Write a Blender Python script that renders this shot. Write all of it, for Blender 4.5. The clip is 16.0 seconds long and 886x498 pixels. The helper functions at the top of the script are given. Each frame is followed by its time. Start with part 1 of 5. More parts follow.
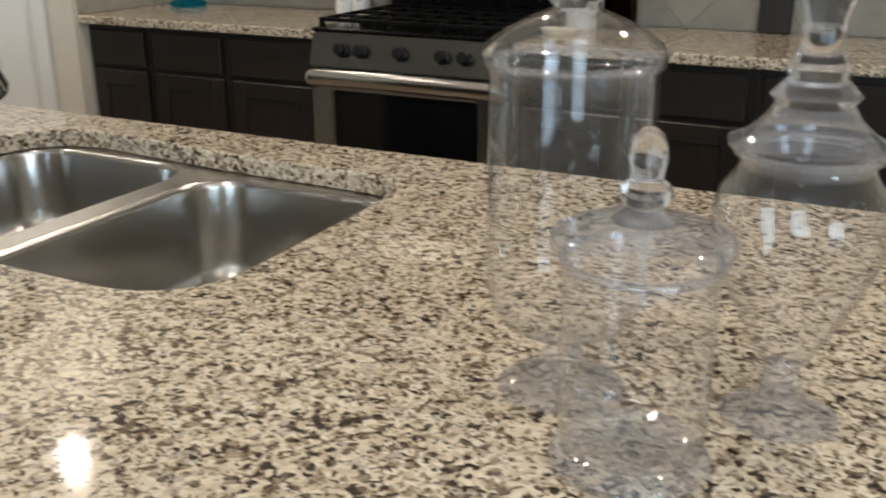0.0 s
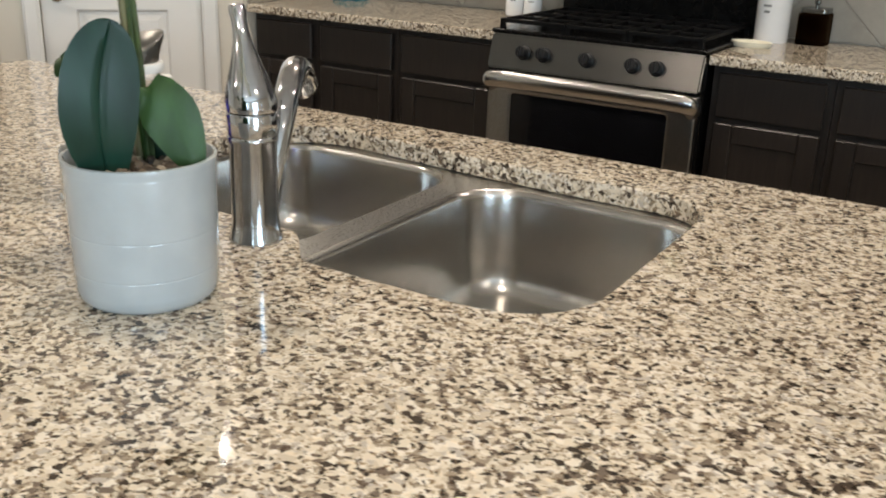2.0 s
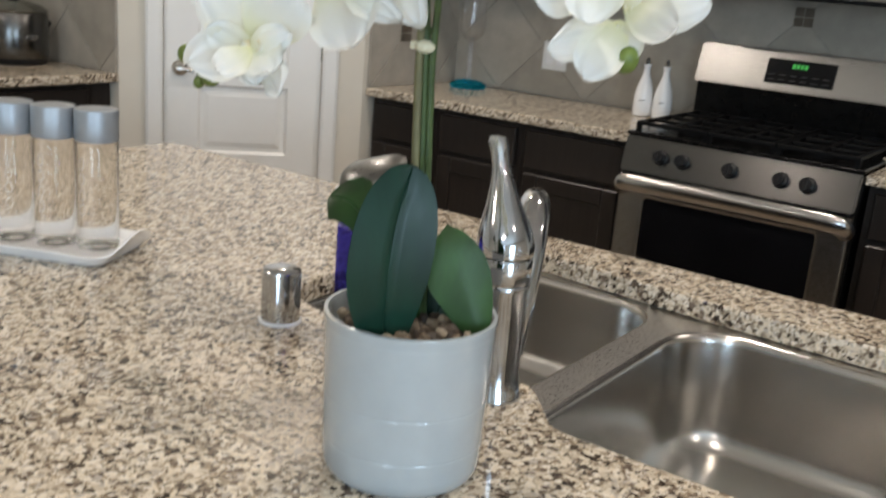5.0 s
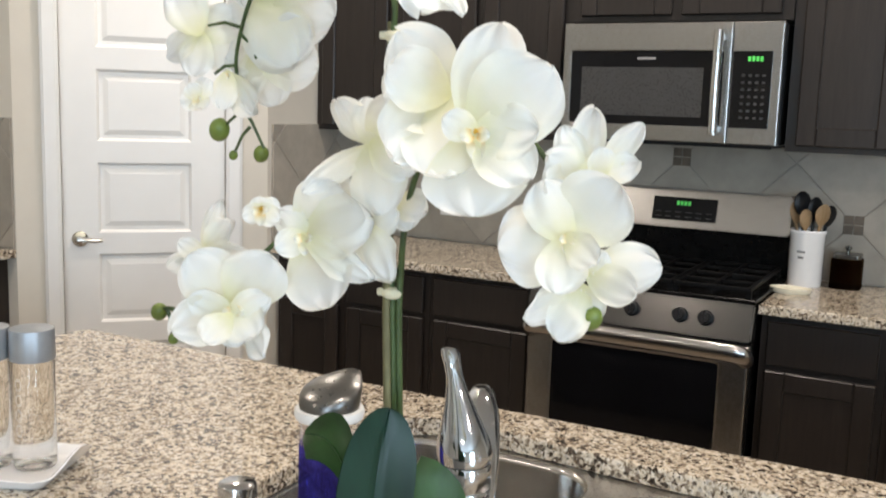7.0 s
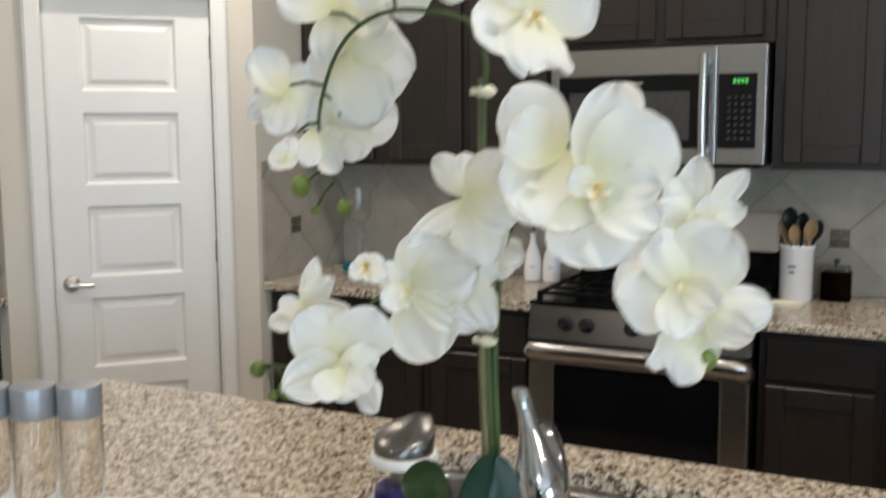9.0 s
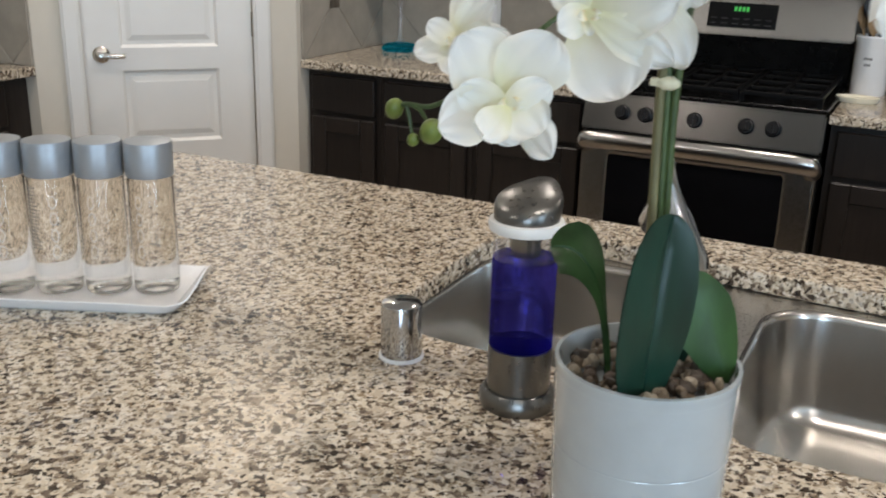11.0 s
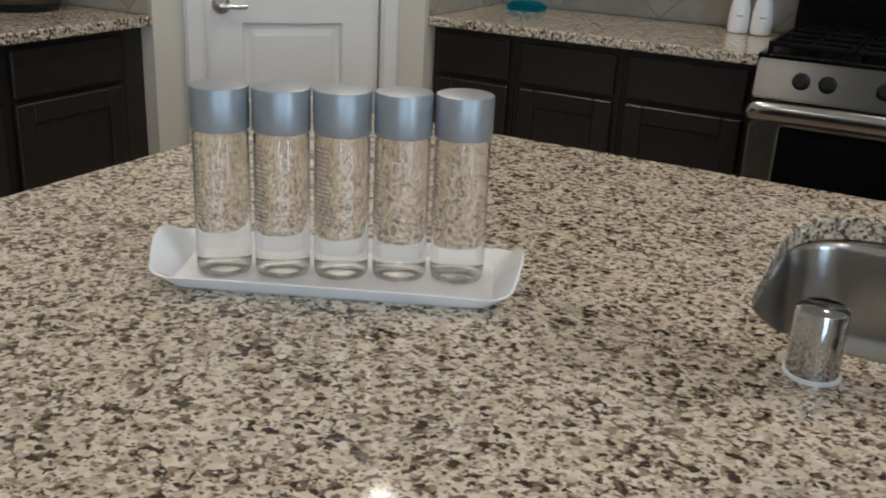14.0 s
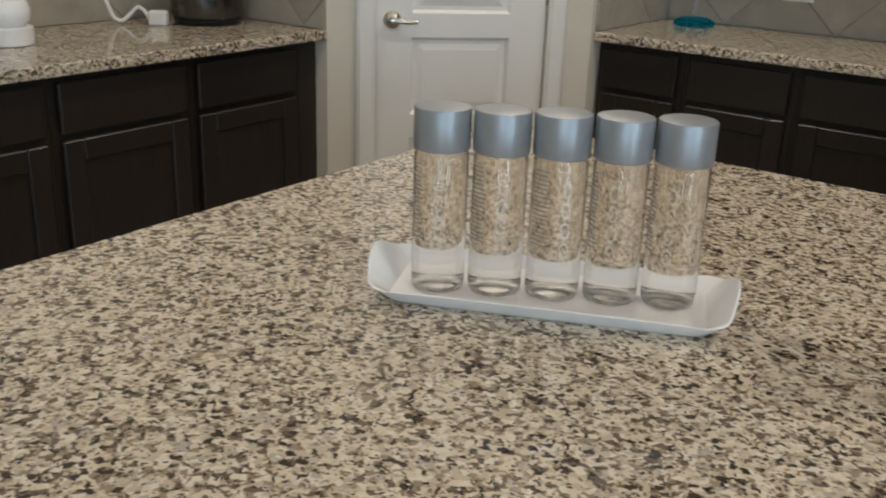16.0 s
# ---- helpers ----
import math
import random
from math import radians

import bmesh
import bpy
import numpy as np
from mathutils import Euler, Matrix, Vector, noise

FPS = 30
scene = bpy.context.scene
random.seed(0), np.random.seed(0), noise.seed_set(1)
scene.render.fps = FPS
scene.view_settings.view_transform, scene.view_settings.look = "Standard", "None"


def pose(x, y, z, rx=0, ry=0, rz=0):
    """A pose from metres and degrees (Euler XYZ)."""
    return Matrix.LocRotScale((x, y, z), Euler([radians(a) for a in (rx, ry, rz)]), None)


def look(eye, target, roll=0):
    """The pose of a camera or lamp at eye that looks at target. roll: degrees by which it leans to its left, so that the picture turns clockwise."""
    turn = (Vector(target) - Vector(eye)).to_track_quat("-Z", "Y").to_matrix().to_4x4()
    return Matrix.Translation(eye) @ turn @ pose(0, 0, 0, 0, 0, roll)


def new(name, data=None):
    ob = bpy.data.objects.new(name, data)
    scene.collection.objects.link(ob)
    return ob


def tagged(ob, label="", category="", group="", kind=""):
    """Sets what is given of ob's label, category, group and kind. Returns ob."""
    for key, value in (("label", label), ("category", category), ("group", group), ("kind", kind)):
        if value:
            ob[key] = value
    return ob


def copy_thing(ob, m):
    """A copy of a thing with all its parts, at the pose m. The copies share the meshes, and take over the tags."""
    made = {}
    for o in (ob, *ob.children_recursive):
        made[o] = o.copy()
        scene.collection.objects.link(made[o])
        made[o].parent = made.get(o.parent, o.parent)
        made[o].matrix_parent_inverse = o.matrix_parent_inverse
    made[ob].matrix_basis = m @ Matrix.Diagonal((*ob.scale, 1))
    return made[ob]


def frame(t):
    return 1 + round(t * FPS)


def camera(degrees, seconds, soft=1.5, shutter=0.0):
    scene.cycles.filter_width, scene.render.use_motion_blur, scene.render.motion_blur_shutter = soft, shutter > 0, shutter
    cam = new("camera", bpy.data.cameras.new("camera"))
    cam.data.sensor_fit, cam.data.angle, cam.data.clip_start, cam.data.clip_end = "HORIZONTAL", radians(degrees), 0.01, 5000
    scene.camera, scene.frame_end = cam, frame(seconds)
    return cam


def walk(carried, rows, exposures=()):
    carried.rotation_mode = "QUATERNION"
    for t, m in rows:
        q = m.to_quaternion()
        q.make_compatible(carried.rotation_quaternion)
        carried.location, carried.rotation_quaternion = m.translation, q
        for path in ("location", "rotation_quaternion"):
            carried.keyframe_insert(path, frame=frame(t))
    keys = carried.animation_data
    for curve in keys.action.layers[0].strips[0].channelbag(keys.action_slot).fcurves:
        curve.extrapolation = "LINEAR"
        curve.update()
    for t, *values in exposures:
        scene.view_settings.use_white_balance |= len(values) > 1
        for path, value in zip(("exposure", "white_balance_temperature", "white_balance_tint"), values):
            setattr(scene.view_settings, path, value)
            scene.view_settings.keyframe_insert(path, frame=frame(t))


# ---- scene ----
cam = camera(49.0, 16.0, soft=1.9, shutter=0.5)
PATH = [
    (0, (0.597, 0.073, 1.344), (-0.271, 1.745, 0.671), -0.3),
    (0.5, (0.547, 0.06, 1.36), (-0.429, 1.67, 0.687), -0.7),
    (1, (0.472, 0.027, 1.364), (-0.56, 1.597, 0.679), -0.3),
    (1.5, (0.364, -0.006, 1.357), (-0.666, 1.565, 0.668), 0.4),
    (2, (0.25, -0.04, 1.349), (-0.735, 1.563, 0.669), 1.9),
    (2.5, (0.17, -0.072, 1.345), (-0.769, 1.558, 0.665), 2.4),
    (3, (0.1, -0.095, 1.328), (-0.859, 1.512, 0.622), 2.1),
    (3.5, (0.025, -0.057, 1.312), (-0.971, 1.511, 0.571), 2.5),
    (4, (-0.024, -0.047, 1.312), (-1.071, 1.474, 0.542), 3.6),
    (4.5, (-0.044, -0.033, 1.349), (-1.12, 1.493, 0.633), 5.0),
    (5, (-0.055, -0.044, 1.388), (-1.149, 1.538, 0.841), 4.8),
    (5.2, (-0.06, -0.049, 1.401), (-1.116, 1.571, 0.89), 4.1),
    (7.3, (-0.112, -0.122, 1.517), (-1.045, 1.628, 1.256), 1.7),
    (7.5, (-0.118, -0.127, 1.528), (-1.036, 1.634, 1.29), 1.5),
    (8, (-0.126, -0.152, 1.552), (-1.004, 1.638, 1.392), 0.8),
    (8.4, (-0.143, -0.16, 1.555), (-1.002, 1.641, 1.424), -0.0),
    (8.5, (-0.145, -0.176, 1.558), (-1.009, 1.623, 1.428), -0.1),
    (9, (-0.206, -0.19, 1.527), (-1.086, 1.589, 1.283), -0.3),
    (9.5, (-0.274, -0.17, 1.467), (-1.174, 1.57, 1.064), 0.2),
    (9.7, (-0.298, -0.149, 1.459), (-1.172, 1.594, 1.012), 0.2),
    (11.8, (-0.527, -0.133, 1.429), (-1.402, 1.53, 0.745), 2.2),
    (12, (-0.589, -0.137, 1.421), (-1.481, 1.521, 0.746), 2.1),
    (12.5, (-0.685, -0.135, 1.406), (-1.598, 1.504, 0.714), 2.9),
    (13, (-0.748, -0.114, 1.39), (-1.617, 1.551, 0.703), 3.4),
    (13.5, (-0.803, -0.102, 1.376), (-1.642, 1.573, 0.676), 3.3),
    (14, (-0.858, -0.106, 1.365), (-1.732, 1.55, 0.66), 2.8),
    (14.5, (-0.889, -0.11, 1.362), (-1.783, 1.534, 0.655), 2.5),
    (15, (-0.907, -0.119, 1.365), (-1.879, 1.479, 0.658), 2.1),
    (15.5, (-0.922, -0.137, 1.372), (-1.959, 1.422, 0.669), 2.1),
    (16, (-0.938, -0.162, 1.376), (-2.041, 1.355, 0.681), 2.1),
]
walk(cam, [(t, look(eye, target, roll)) for t, eye, target, roll in PATH],
     [(0, -0.24, 6750, 11), (1.0, -0.28, 6850, 11), (2.0, 0.11, 6750, 12), (3.5, 0.16, 6550, 12), (5.2, -0.08, 6450, 13), (7.4, 0.22, 6550, 14), (8.5, -0.18, 6550, 13), (9.0, -0.16, 6500, 13), (9.6, -0.30, 6450, 13),
      (12, 0.02, 6200, 13), (13.0, -0.43, 6150, 12), (13.5, -0.50, 6150, 12), (14.5, -0.52, 6350, 11), (16, -0.50, 6600, 11)])

# ---- world and light ----
world = bpy.data.worlds.new("sky")
scene.world = world
world.use_nodes = True
sky = world.node_tree.nodes.new("ShaderNodeTexSky")
sky.sky_type, sky.sun_disc = "NISHITA", False
sky.sun_elevation, sky.sun_rotation = radians(38), radians(200)
world.node_tree.links.new(sky.outputs[0], world.node_tree.nodes["Background"].inputs[0])
world.node_tree.nodes["Background"].inputs[1].default_value = 0.12

CEIL = 2.74
DOWNLIGHTS = [(-2.47, 2.55), (-0.95, 2.5), (0.6, 2.5), (-2.47, 0.85), (-0.2, 0.45), (1.4, 0.45), (-2.2, -1.6), (0.6, -1.6)]
LAMP_WATTS, WINDOW_WATTS = 12, 80


def area_lamp(name, m, sx, sy, watts, colour, shape="RECTANGLE"):
    data = bpy.data.lights.new(name, "AREA")
    data.shape, data.size, data.size_y, data.energy, data.color = shape, sx, sy, watts, colour
    ob = new(name, data)
    ob.matrix_world = m
    return ob


for lx, ly in DOWNLIGHTS:
    area_lamp("downlight_lamp", pose(lx, ly, CEIL - 0.012), 0.08, 0.08, LAMP_WATTS, (1.0, 0.90, 0.78), "DISK")
area_lamp("window_lamp", pose(1.4, -4.02, 1.5, 90, 0, 0), 1.5, 1.5, WINDOW_WATTS, (0.58, 0.80, 1.0))
area_lamp("window_lamp", pose(3.22, -1.4, 1.5, 90, 0, 90), 1.5, 1.5, WINDOW_WATTS, (0.58, 0.80, 1.0))


# ---- materials ----
def material(name):
    m = bpy.data.materials.new(name)
    m.use_nodes = True
    return m, m.node_tree.nodes, m.node_tree.links, m.node_tree.nodes["Principled BSDF"]


def ramp(nodes, stops, constant=False):
    r = nodes.new("ShaderNodeValToRGB")
    if constant:
        r.color_ramp.interpolation = "CONSTANT"
    el = r.color_ramp.elements
    el[0].position, el[0].color = stops[0][0], (*stops[0][1], 1)
    el[1].position, el[1].color = stops[-1][0], (*stops[-1][1], 1)
    for p, c in stops[1:-1]:
        e = el.new(p)
        e.color = (*c, 1)
    return r


def coords(nodes, links, scale=(1, 1, 1), space="Object"):
    tc, mp = nodes.new("ShaderNodeTexCoord"), nodes.new("ShaderNodeMapping")
    mp.inputs["Scale"].default_value = scale
    links.new(tc.outputs[space], mp.inputs[0])
    return mp.outputs[0]


def noise_of(nodes, links, vec, scale, detail=4, rough=0.55):
    n = nodes.new("ShaderNodeTexNoise")
    n.inputs["Scale"].default_value, n.inputs["Detail"].default_value, n.inputs["Roughness"].default_value = scale, detail, rough
    links.new(vec, n.inputs["Vector"])
    return n


def bump(nodes, links, bsdf, height, strength, distance=0.001):
    b = nodes.new("ShaderNodeBump")
    b.inputs["Strength"].default_value, b.inputs["Distance"].default_value = strength, distance
    links.new(height, b.inputs["Height"])
    links.new(b.outputs[0], bsdf.inputs["Normal"])


def plain(name, colour, rough=0.5, metal=0.0, vary=0.12, scale=18.0, bumps=0.05, coat=0.0, stretch=(1, 1, 1), spec=0.5):
    m, nodes, links, b = material(name)
    vec = coords(nodes, links, stretch)
    n = noise_of(nodes, links, vec, scale)
    lo, hi = [max(0, c * (1 - vary)) for c in colour], [min(1, c * (1 + vary)) for c in colour]
    r = ramp(nodes, [(0.3, lo), (0.7, hi)])
    links.new(n.outputs[0], r.inputs[0])
    links.new(r.outputs[0], b.inputs["Base Color"])
    n2 = noise_of(nodes, links, vec, scale * 9, 3)
    rr = ramp(nodes, [(0.3, [max(0.02, rough - 0.06)] * 3), (0.7, [min(1, rough + 0.06)] * 3)])
    links.new(n2.outputs[0], rr.inputs[0])
    links.new(rr.outputs[0], b.inputs["Roughness"])
    b.inputs["Metallic"].default_value, b.inputs["Coat Weight"].default_value = metal, coat
    b.inputs["Specular IOR Level"].default_value = spec
    if bumps:
        bump(nodes, links, b, n2.outputs[0], bumps)
    return m


def granite_material():
    m, nodes, links, b = material("speckled_granite")
    vec = coords(nodes, links)
    warp = noise_of(nodes, links, vec, 95, 3)
    add = nodes.new("ShaderNodeMixRGB")
    add.blend_type, add.inputs[0].default_value = "LINEAR_LIGHT", 0.006
    links.new(vec, add.inputs[1])
    links.new(warp.outputs["Color"], add.inputs[2])
    big, small = nodes.new("ShaderNodeTexVoronoi"), nodes.new("ShaderNodeTexVoronoi")
    big.inputs["Scale"].default_value, small.inputs["Scale"].default_value = 150, 310
    for v in (big, small):
        links.new(add.outputs[0], v.inputs["Vector"])
    sep1, sep2 = nodes.new("ShaderNodeSeparateColor"), nodes.new("ShaderNodeSeparateColor")
    links.new(big.outputs["Color"], sep1.inputs[0])
    links.new(small.outputs["Color"], sep2.inputs[0])
    cloud = noise_of(nodes, links, vec, 22, 3)
    # grains: cell value shifted by slow clouds, so that dark grains gather
    mix = nodes.new("ShaderNodeMath")
    mix.operation = "MULTIPLY_ADD"
    links.new(cloud.outputs[0], mix.inputs[0])
    mix.inputs[1].default_value = 0.75
    links.new(sep1.outputs[0], mix.inputs[2])
    shift = nodes.new("ShaderNodeMath")
    shift.operation = "SUBTRACT"
    links.new(mix.outputs[0], shift.inputs[0])
    shift.inputs[1].default_value = 0.375
    r1 = ramp(nodes, [(0.0, (0.062, 0.047, 0.035)), (0.075, (0.17, 0.13, 0.098)), (0.20, (0.32, 0.258, 0.19)), (0.33, (0.55, 0.467, 0.36)),
                      (0.54, (0.675, 0.588, 0.46)), (0.78, (0.745, 0.67, 0.56)), (0.95, (0.46, 0.405, 0.345))], True)
    links.new(shift.outputs[0], r1.inputs[0])
    r2 = ramp(nodes, [(0.0, (0.06, 0.05, 0.042)), (0.065, (0.40, 0.325, 0.25)), (0.16, (1, 1, 1)), (0.9, (1.1, 1.06, 1.0))], True)
    links.new(sep2.outputs[0], r2.inputs[0])
    mul = nodes.new("ShaderNodeMixRGB")
    mul.blend_type, mul.inputs[0].default_value = "MULTIPLY", 0.9
    links.new(r1.outputs[0], mul.inputs[1])
    links.new(r2.outputs[0], mul.inputs[2])
    links.new(mul.outputs[0], b.inputs["Base Color"])
    rr = ramp(nodes, [(0.35, (0.045,) * 3), (0.7, (0.085,) * 3)])
    links.new(cloud.outputs[0], rr.inputs[0])
    links.new(rr.outputs[0], b.inputs["Roughness"])
    bump(nodes, links, b, sep1.outputs[0], 0.012, 0.0004)
    return m


def wood_material(name, dark, light, rough=0.36, stretch=(14, 14, 1.2)):
    m, nodes, links, b = material(name)
    vec = coords(nodes, links, stretch)
    n = noise_of(nodes, links, vec, 5, 8, 0.65)
    info = nodes.new("ShaderNodeObjectInfo")
    r = ramp(nodes, [(0.3, dark), (0.72, light)])
    links.new(n.outputs[0], r.inputs[0])
    hs = nodes.new("ShaderNodeHueSaturation")
    mr = nodes.new("ShaderNodeMapRange")
    mr.inputs["To Min"].default_value, mr.inputs["To Max"].default_value = 0.85, 1.15
    links.new(info.outputs["Random"], mr.inputs[0])
    links.new(mr.outputs[0], hs.inputs["Value"])
    links.new(r.outputs[0], hs.inputs["Color"])
    links.new(hs.outputs[0], b.inputs["Base Color"])
    b.inputs["Roughness"].default_value, b.inputs["Specular IOR Level"].default_value = rough, 0.42
    bump(nodes, links, b, n.outputs[0], 0.12, 0.0006)
    return m


def steel_material(name, colour, rough, stretch, brushed=0.0):
    """Brushed steel; brushed: how far the grain, which runs round the z axis, spreads the gloss across itself."""
    m, nodes, links, b = material(name)
    vec = coords(nodes, links, stretch)
    n = noise_of(nodes, links, vec, 60, 3)
    r = ramp(nodes, [(0.2, [rough - 0.05] * 3), (0.8, [rough + 0.07] * 3)])
    links.new(n.outputs[0], r.inputs[0])
    links.new(r.outputs[0], b.inputs["Roughness"])
    b.inputs["Base Color"].default_value, b.inputs["Metallic"].default_value = (*colour, 1), 1
    if brushed:
        tangent = nodes.new("ShaderNodeTangent")
        tangent.direction_type, tangent.axis = "RADIAL", "Z"
        links.new(tangent.outputs[0], b.inputs["Tangent"])
        b.inputs["Anisotropic"].default_value, b.inputs["Anisotropic Rotation"].default_value = brushed, 0.25
    bump(nodes, links, b, n.outputs[0], 0.018, 0.0003)
    return m


def thin_glass(name, tint=(1, 1, 1), ior=1.45, power=2.2, least=0.08, painted_sheen=0.0):
    m, nodes, links, b = material(name)
    tr, gl, mx, lw = (nodes.new("ShaderNode" + k) for k in ("BsdfTransparent", "BsdfGlossy", "MixShader", "LayerWeight"))
    tr.inputs[0].default_value, gl.inputs["Roughness"].default_value = (*tint, 1), 0.02
    pw, ad = nodes.new("ShaderNodeMath"), nodes.new("ShaderNodeMath")
    pw.operation, ad.operation = "POWER", "MULTIPLY_ADD"
    pw.inputs[1].default_value, ad.inputs[1].default_value, ad.inputs[2].default_value = power, 0.85, least
    links.new(lw.outputs["Facing"], pw.inputs[0])
    links.new(pw.outputs[0], ad.inputs[0])
    links.new(ad.outputs[0], mx.inputs[0])
    links.new(tr.outputs[0], mx.inputs[1])
    links.new(gl.outputs[0], mx.inputs[2])
    # Pale lavender diffuse share paints in the sheen and gathered light of the glass.
    df, mh = nodes.new("ShaderNodeBsdfDiffuse"), nodes.new("ShaderNodeMixShader")
    df.inputs[0].default_value, mh.inputs[0].default_value = (0.86, 0.86, 0.95, 1), painted_sheen
    links.new(mx.outputs[0], mh.inputs[1])
    links.new(df.outputs[0], mh.inputs[2])
    links.new(mh.outputs[0], nodes["Material Output"].inputs[0])
    return m


def clear_solid(name, tint=(1, 1, 1), ior=1.45, through_part=0.35, rough=0.0):
    m, nodes, links, b = material(name)
    gl, tr, mx = (nodes.new("ShaderNode" + k) for k in ("BsdfGlass", "BsdfTransparent", "MixShader"))
    gl.inputs["Color"].default_value, tr.inputs[0].default_value = (*tint, 1), (*tint, 1)
    gl.inputs["IOR"].default_value, gl.inputs["Roughness"].default_value = ior, rough
    mx.inputs[0].default_value = through_part
    links.new(gl.outputs[0], mx.inputs[1])
    links.new(tr.outputs[0], mx.inputs[2])
    links.new(mx.outputs[0], nodes["Material Output"].inputs[0])
    return m


def petal_material(name, inner, outer):
    m, nodes, links, b = material(name)
    at, sep = nodes.new("ShaderNodeTexCoord"), nodes.new("ShaderNodeSeparateXYZ")
    vec = coords(nodes, links, (1, 1, 1))
    links.new(at.outputs["UV"], sep.inputs[0])
    n = noise_of(nodes, links, vec, 6, 4)
    add = nodes.new("ShaderNodeMath")
    add.operation = "MULTIPLY_ADD"
    links.new(n.outputs[0], add.inputs[0])
    add.inputs[1].default_value = 0.25
    links.new(sep.outputs[0], add.inputs[2])
    r = ramp(nodes, [(0.12, inner), (0.55, outer), (0.95, (0.88, 0.89, 0.87))])
    links.new(add.outputs[0], r.inputs[0])
    links.new(r.outputs[0], b.inputs["Base Color"])
    b.inputs["Roughness"].default_value = 0.55
    veins = nodes.new("ShaderNodeTexWave")
    veins.inputs["Scale"].default_value, veins.inputs["Distortion"].default_value = 9, 3
    links.new(at.outputs["UV"], veins.inputs["Vector"])
    bump(nodes, links, b, veins.outputs["Color"], 0.05, 0.001)
    tl, mx = nodes.new("ShaderNodeBsdfTranslucent"), nodes.new("ShaderNodeMixShader")
    links.new(r.outputs[0], tl.inputs[0])
    mx.inputs[0].default_value = 0.45
    links.new(b.outputs[0], mx.inputs[1])
    links.new(tl.outputs[0], mx.inputs[2])
    links.new(mx.outputs[0], nodes["Material Output"].inputs[0])
    return m


def pebble_material():
    m, nodes, links, b = material("brown_pebble")
    geo = nodes.new("ShaderNodeNewGeometry")
    r = ramp(nodes, [(0.0, (0.022, 0.015, 0.010)), (0.45, (0.075, 0.050, 0.032)), (0.8, (0.20, 0.15, 0.10)), (1.0, (0.36, 0.30, 0.22))])
    links.new(geo.outputs["Random Per Island"], r.inputs[0])
    links.new(r.outputs[0], b.inputs["Base Color"])
    n = noise_of(nodes, links, coords(nodes, links), 260, 3)
    b.inputs["Roughness"].default_value = 0.55
    bump(nodes, links, b, n.outputs[0], 0.3)
    return m


def glow(name, colour, strength):
    m, nodes, links, b = material(name)
    b.inputs["Base Color"].default_value = (*colour, 1)
    b.inputs["Emission Color"].default_value, b.inputs["Emission Strength"].default_value = (*colour, 1), strength
    return m


def tile_material(name, colour, vary):
    m, nodes, links, b = material(name)
    vec = coords(nodes, links)
    info = nodes.new("ShaderNodeObjectInfo")
    n = noise_of(nodes, links, vec, 9, 6, 0.6)
    r = ramp(nodes, [(0.3, [c * (1 - vary) for c in colour]), (0.7, [c * (1 + vary) for c in colour])])
    links.new(n.outputs[0], r.inputs[0])
    hs, mr = nodes.new("ShaderNodeHueSaturation"), nodes.new("ShaderNodeMapRange")
    mr.inputs["To Min"].default_value, mr.inputs["To Max"].default_value = 0.9, 1.1
    links.new(info.outputs["Random"], mr.inputs[0])
    links.new(mr.outputs[0], hs.inputs["Value"])
    links.new(r.outputs[0], hs.inputs["Color"])
    links.new(hs.outputs[0], b.inputs["Base Color"])
    b.inputs["Roughness"].default_value = 0.34
    bump(nodes, links, b, n.outputs[0], 0.1, 0.0008)
    return m


GRANITE = granite_material()
CABINET = wood_material("espresso_wood", (0.0145, 0.0112, 0.0095), (0.028, 0.0218, 0.0184))
CABINET_IN = plain("dark_cabinet_shadow_gap", (0.02, 0.015, 0.012), 0.6)
# Same brushed steel twice: dimmer and brighter reflections are put into the colour.
DIMMED_STEEL = steel_material("dimmed_brushed_steel", (0.125, 0.122, 0.118), 0.21, (1, 60, 60))
LIT_STEEL = steel_material("lit_brushed_steel", (0.37, 0.365, 0.352), 0.27, (1, 60, 60))
HANDLE_STEEL = steel_material("polished_handle_steel", (0.46, 0.45, 0.435), 0.2, (1, 60, 60))
SINK_STEEL = plain("satin_sink_steel", (0.56, 0.545, 0.52), 0.3, 1.0, 0.04, 30, 0)
BOWL_STEEL = steel_material("brushed_bowl_steel", (0.53, 0.512, 0.485), 0.22, (3, 3, 90), 0.45)
CHROME = plain("polished_chrome", (0.56, 0.57, 0.585), 0.06, 1.0, 0.03, 8, 0)
FAUCET_CHROME = plain("smudged_chrome", (0.48, 0.495, 0.515), 0.10, 1.0, 0.12, 40, 0.03)
NICKEL = plain("satin_nickel", (0.56, 0.54, 0.50), 0.22, 1.0, 0.05, 20, 0.02)
DARK_CHROME = plain("dark_chrome", (0.20, 0.20, 0.185), 0.22, 1.0, 0.05, 20, 0)
DISPENSER_STEEL = plain("satin_dispenser_steel", (0.19, 0.187, 0.178), 0.32, 1.0, 0.05, 20, 0)
SILVER = plain("silver_cap_paint", (0.35, 0.375, 0.40), 0.42, 0.55, 0.05, 60, 0.03)
BLACK_GLASS = plain("black_glass", (0.006, 0.006, 0.007), 0.08, 0, 0.2, 6, 0, 0.0, spec=0.3)
BLACK_ENAMEL = plain("black_enamel", (0.004, 0.004, 0.004), 0.22, 0, 0.3, 30, 0.05, spec=0.14)
IRON = plain("cast_iron", (0.004, 0.004, 0.0042), 0.5, 0, 0.3, 80, 0.3, spec=0.12)
BLACK_PLASTIC = plain("black_plastic", (0.009, 0.0095, 0.011), 0.32, 0, 0.2, 40, 0.04, spec=0.3)
WHITE_PAINT = plain("white_satin_paint", (0.84, 0.83, 0.80), 0.38, 0, 0.02, 5, 0.02)
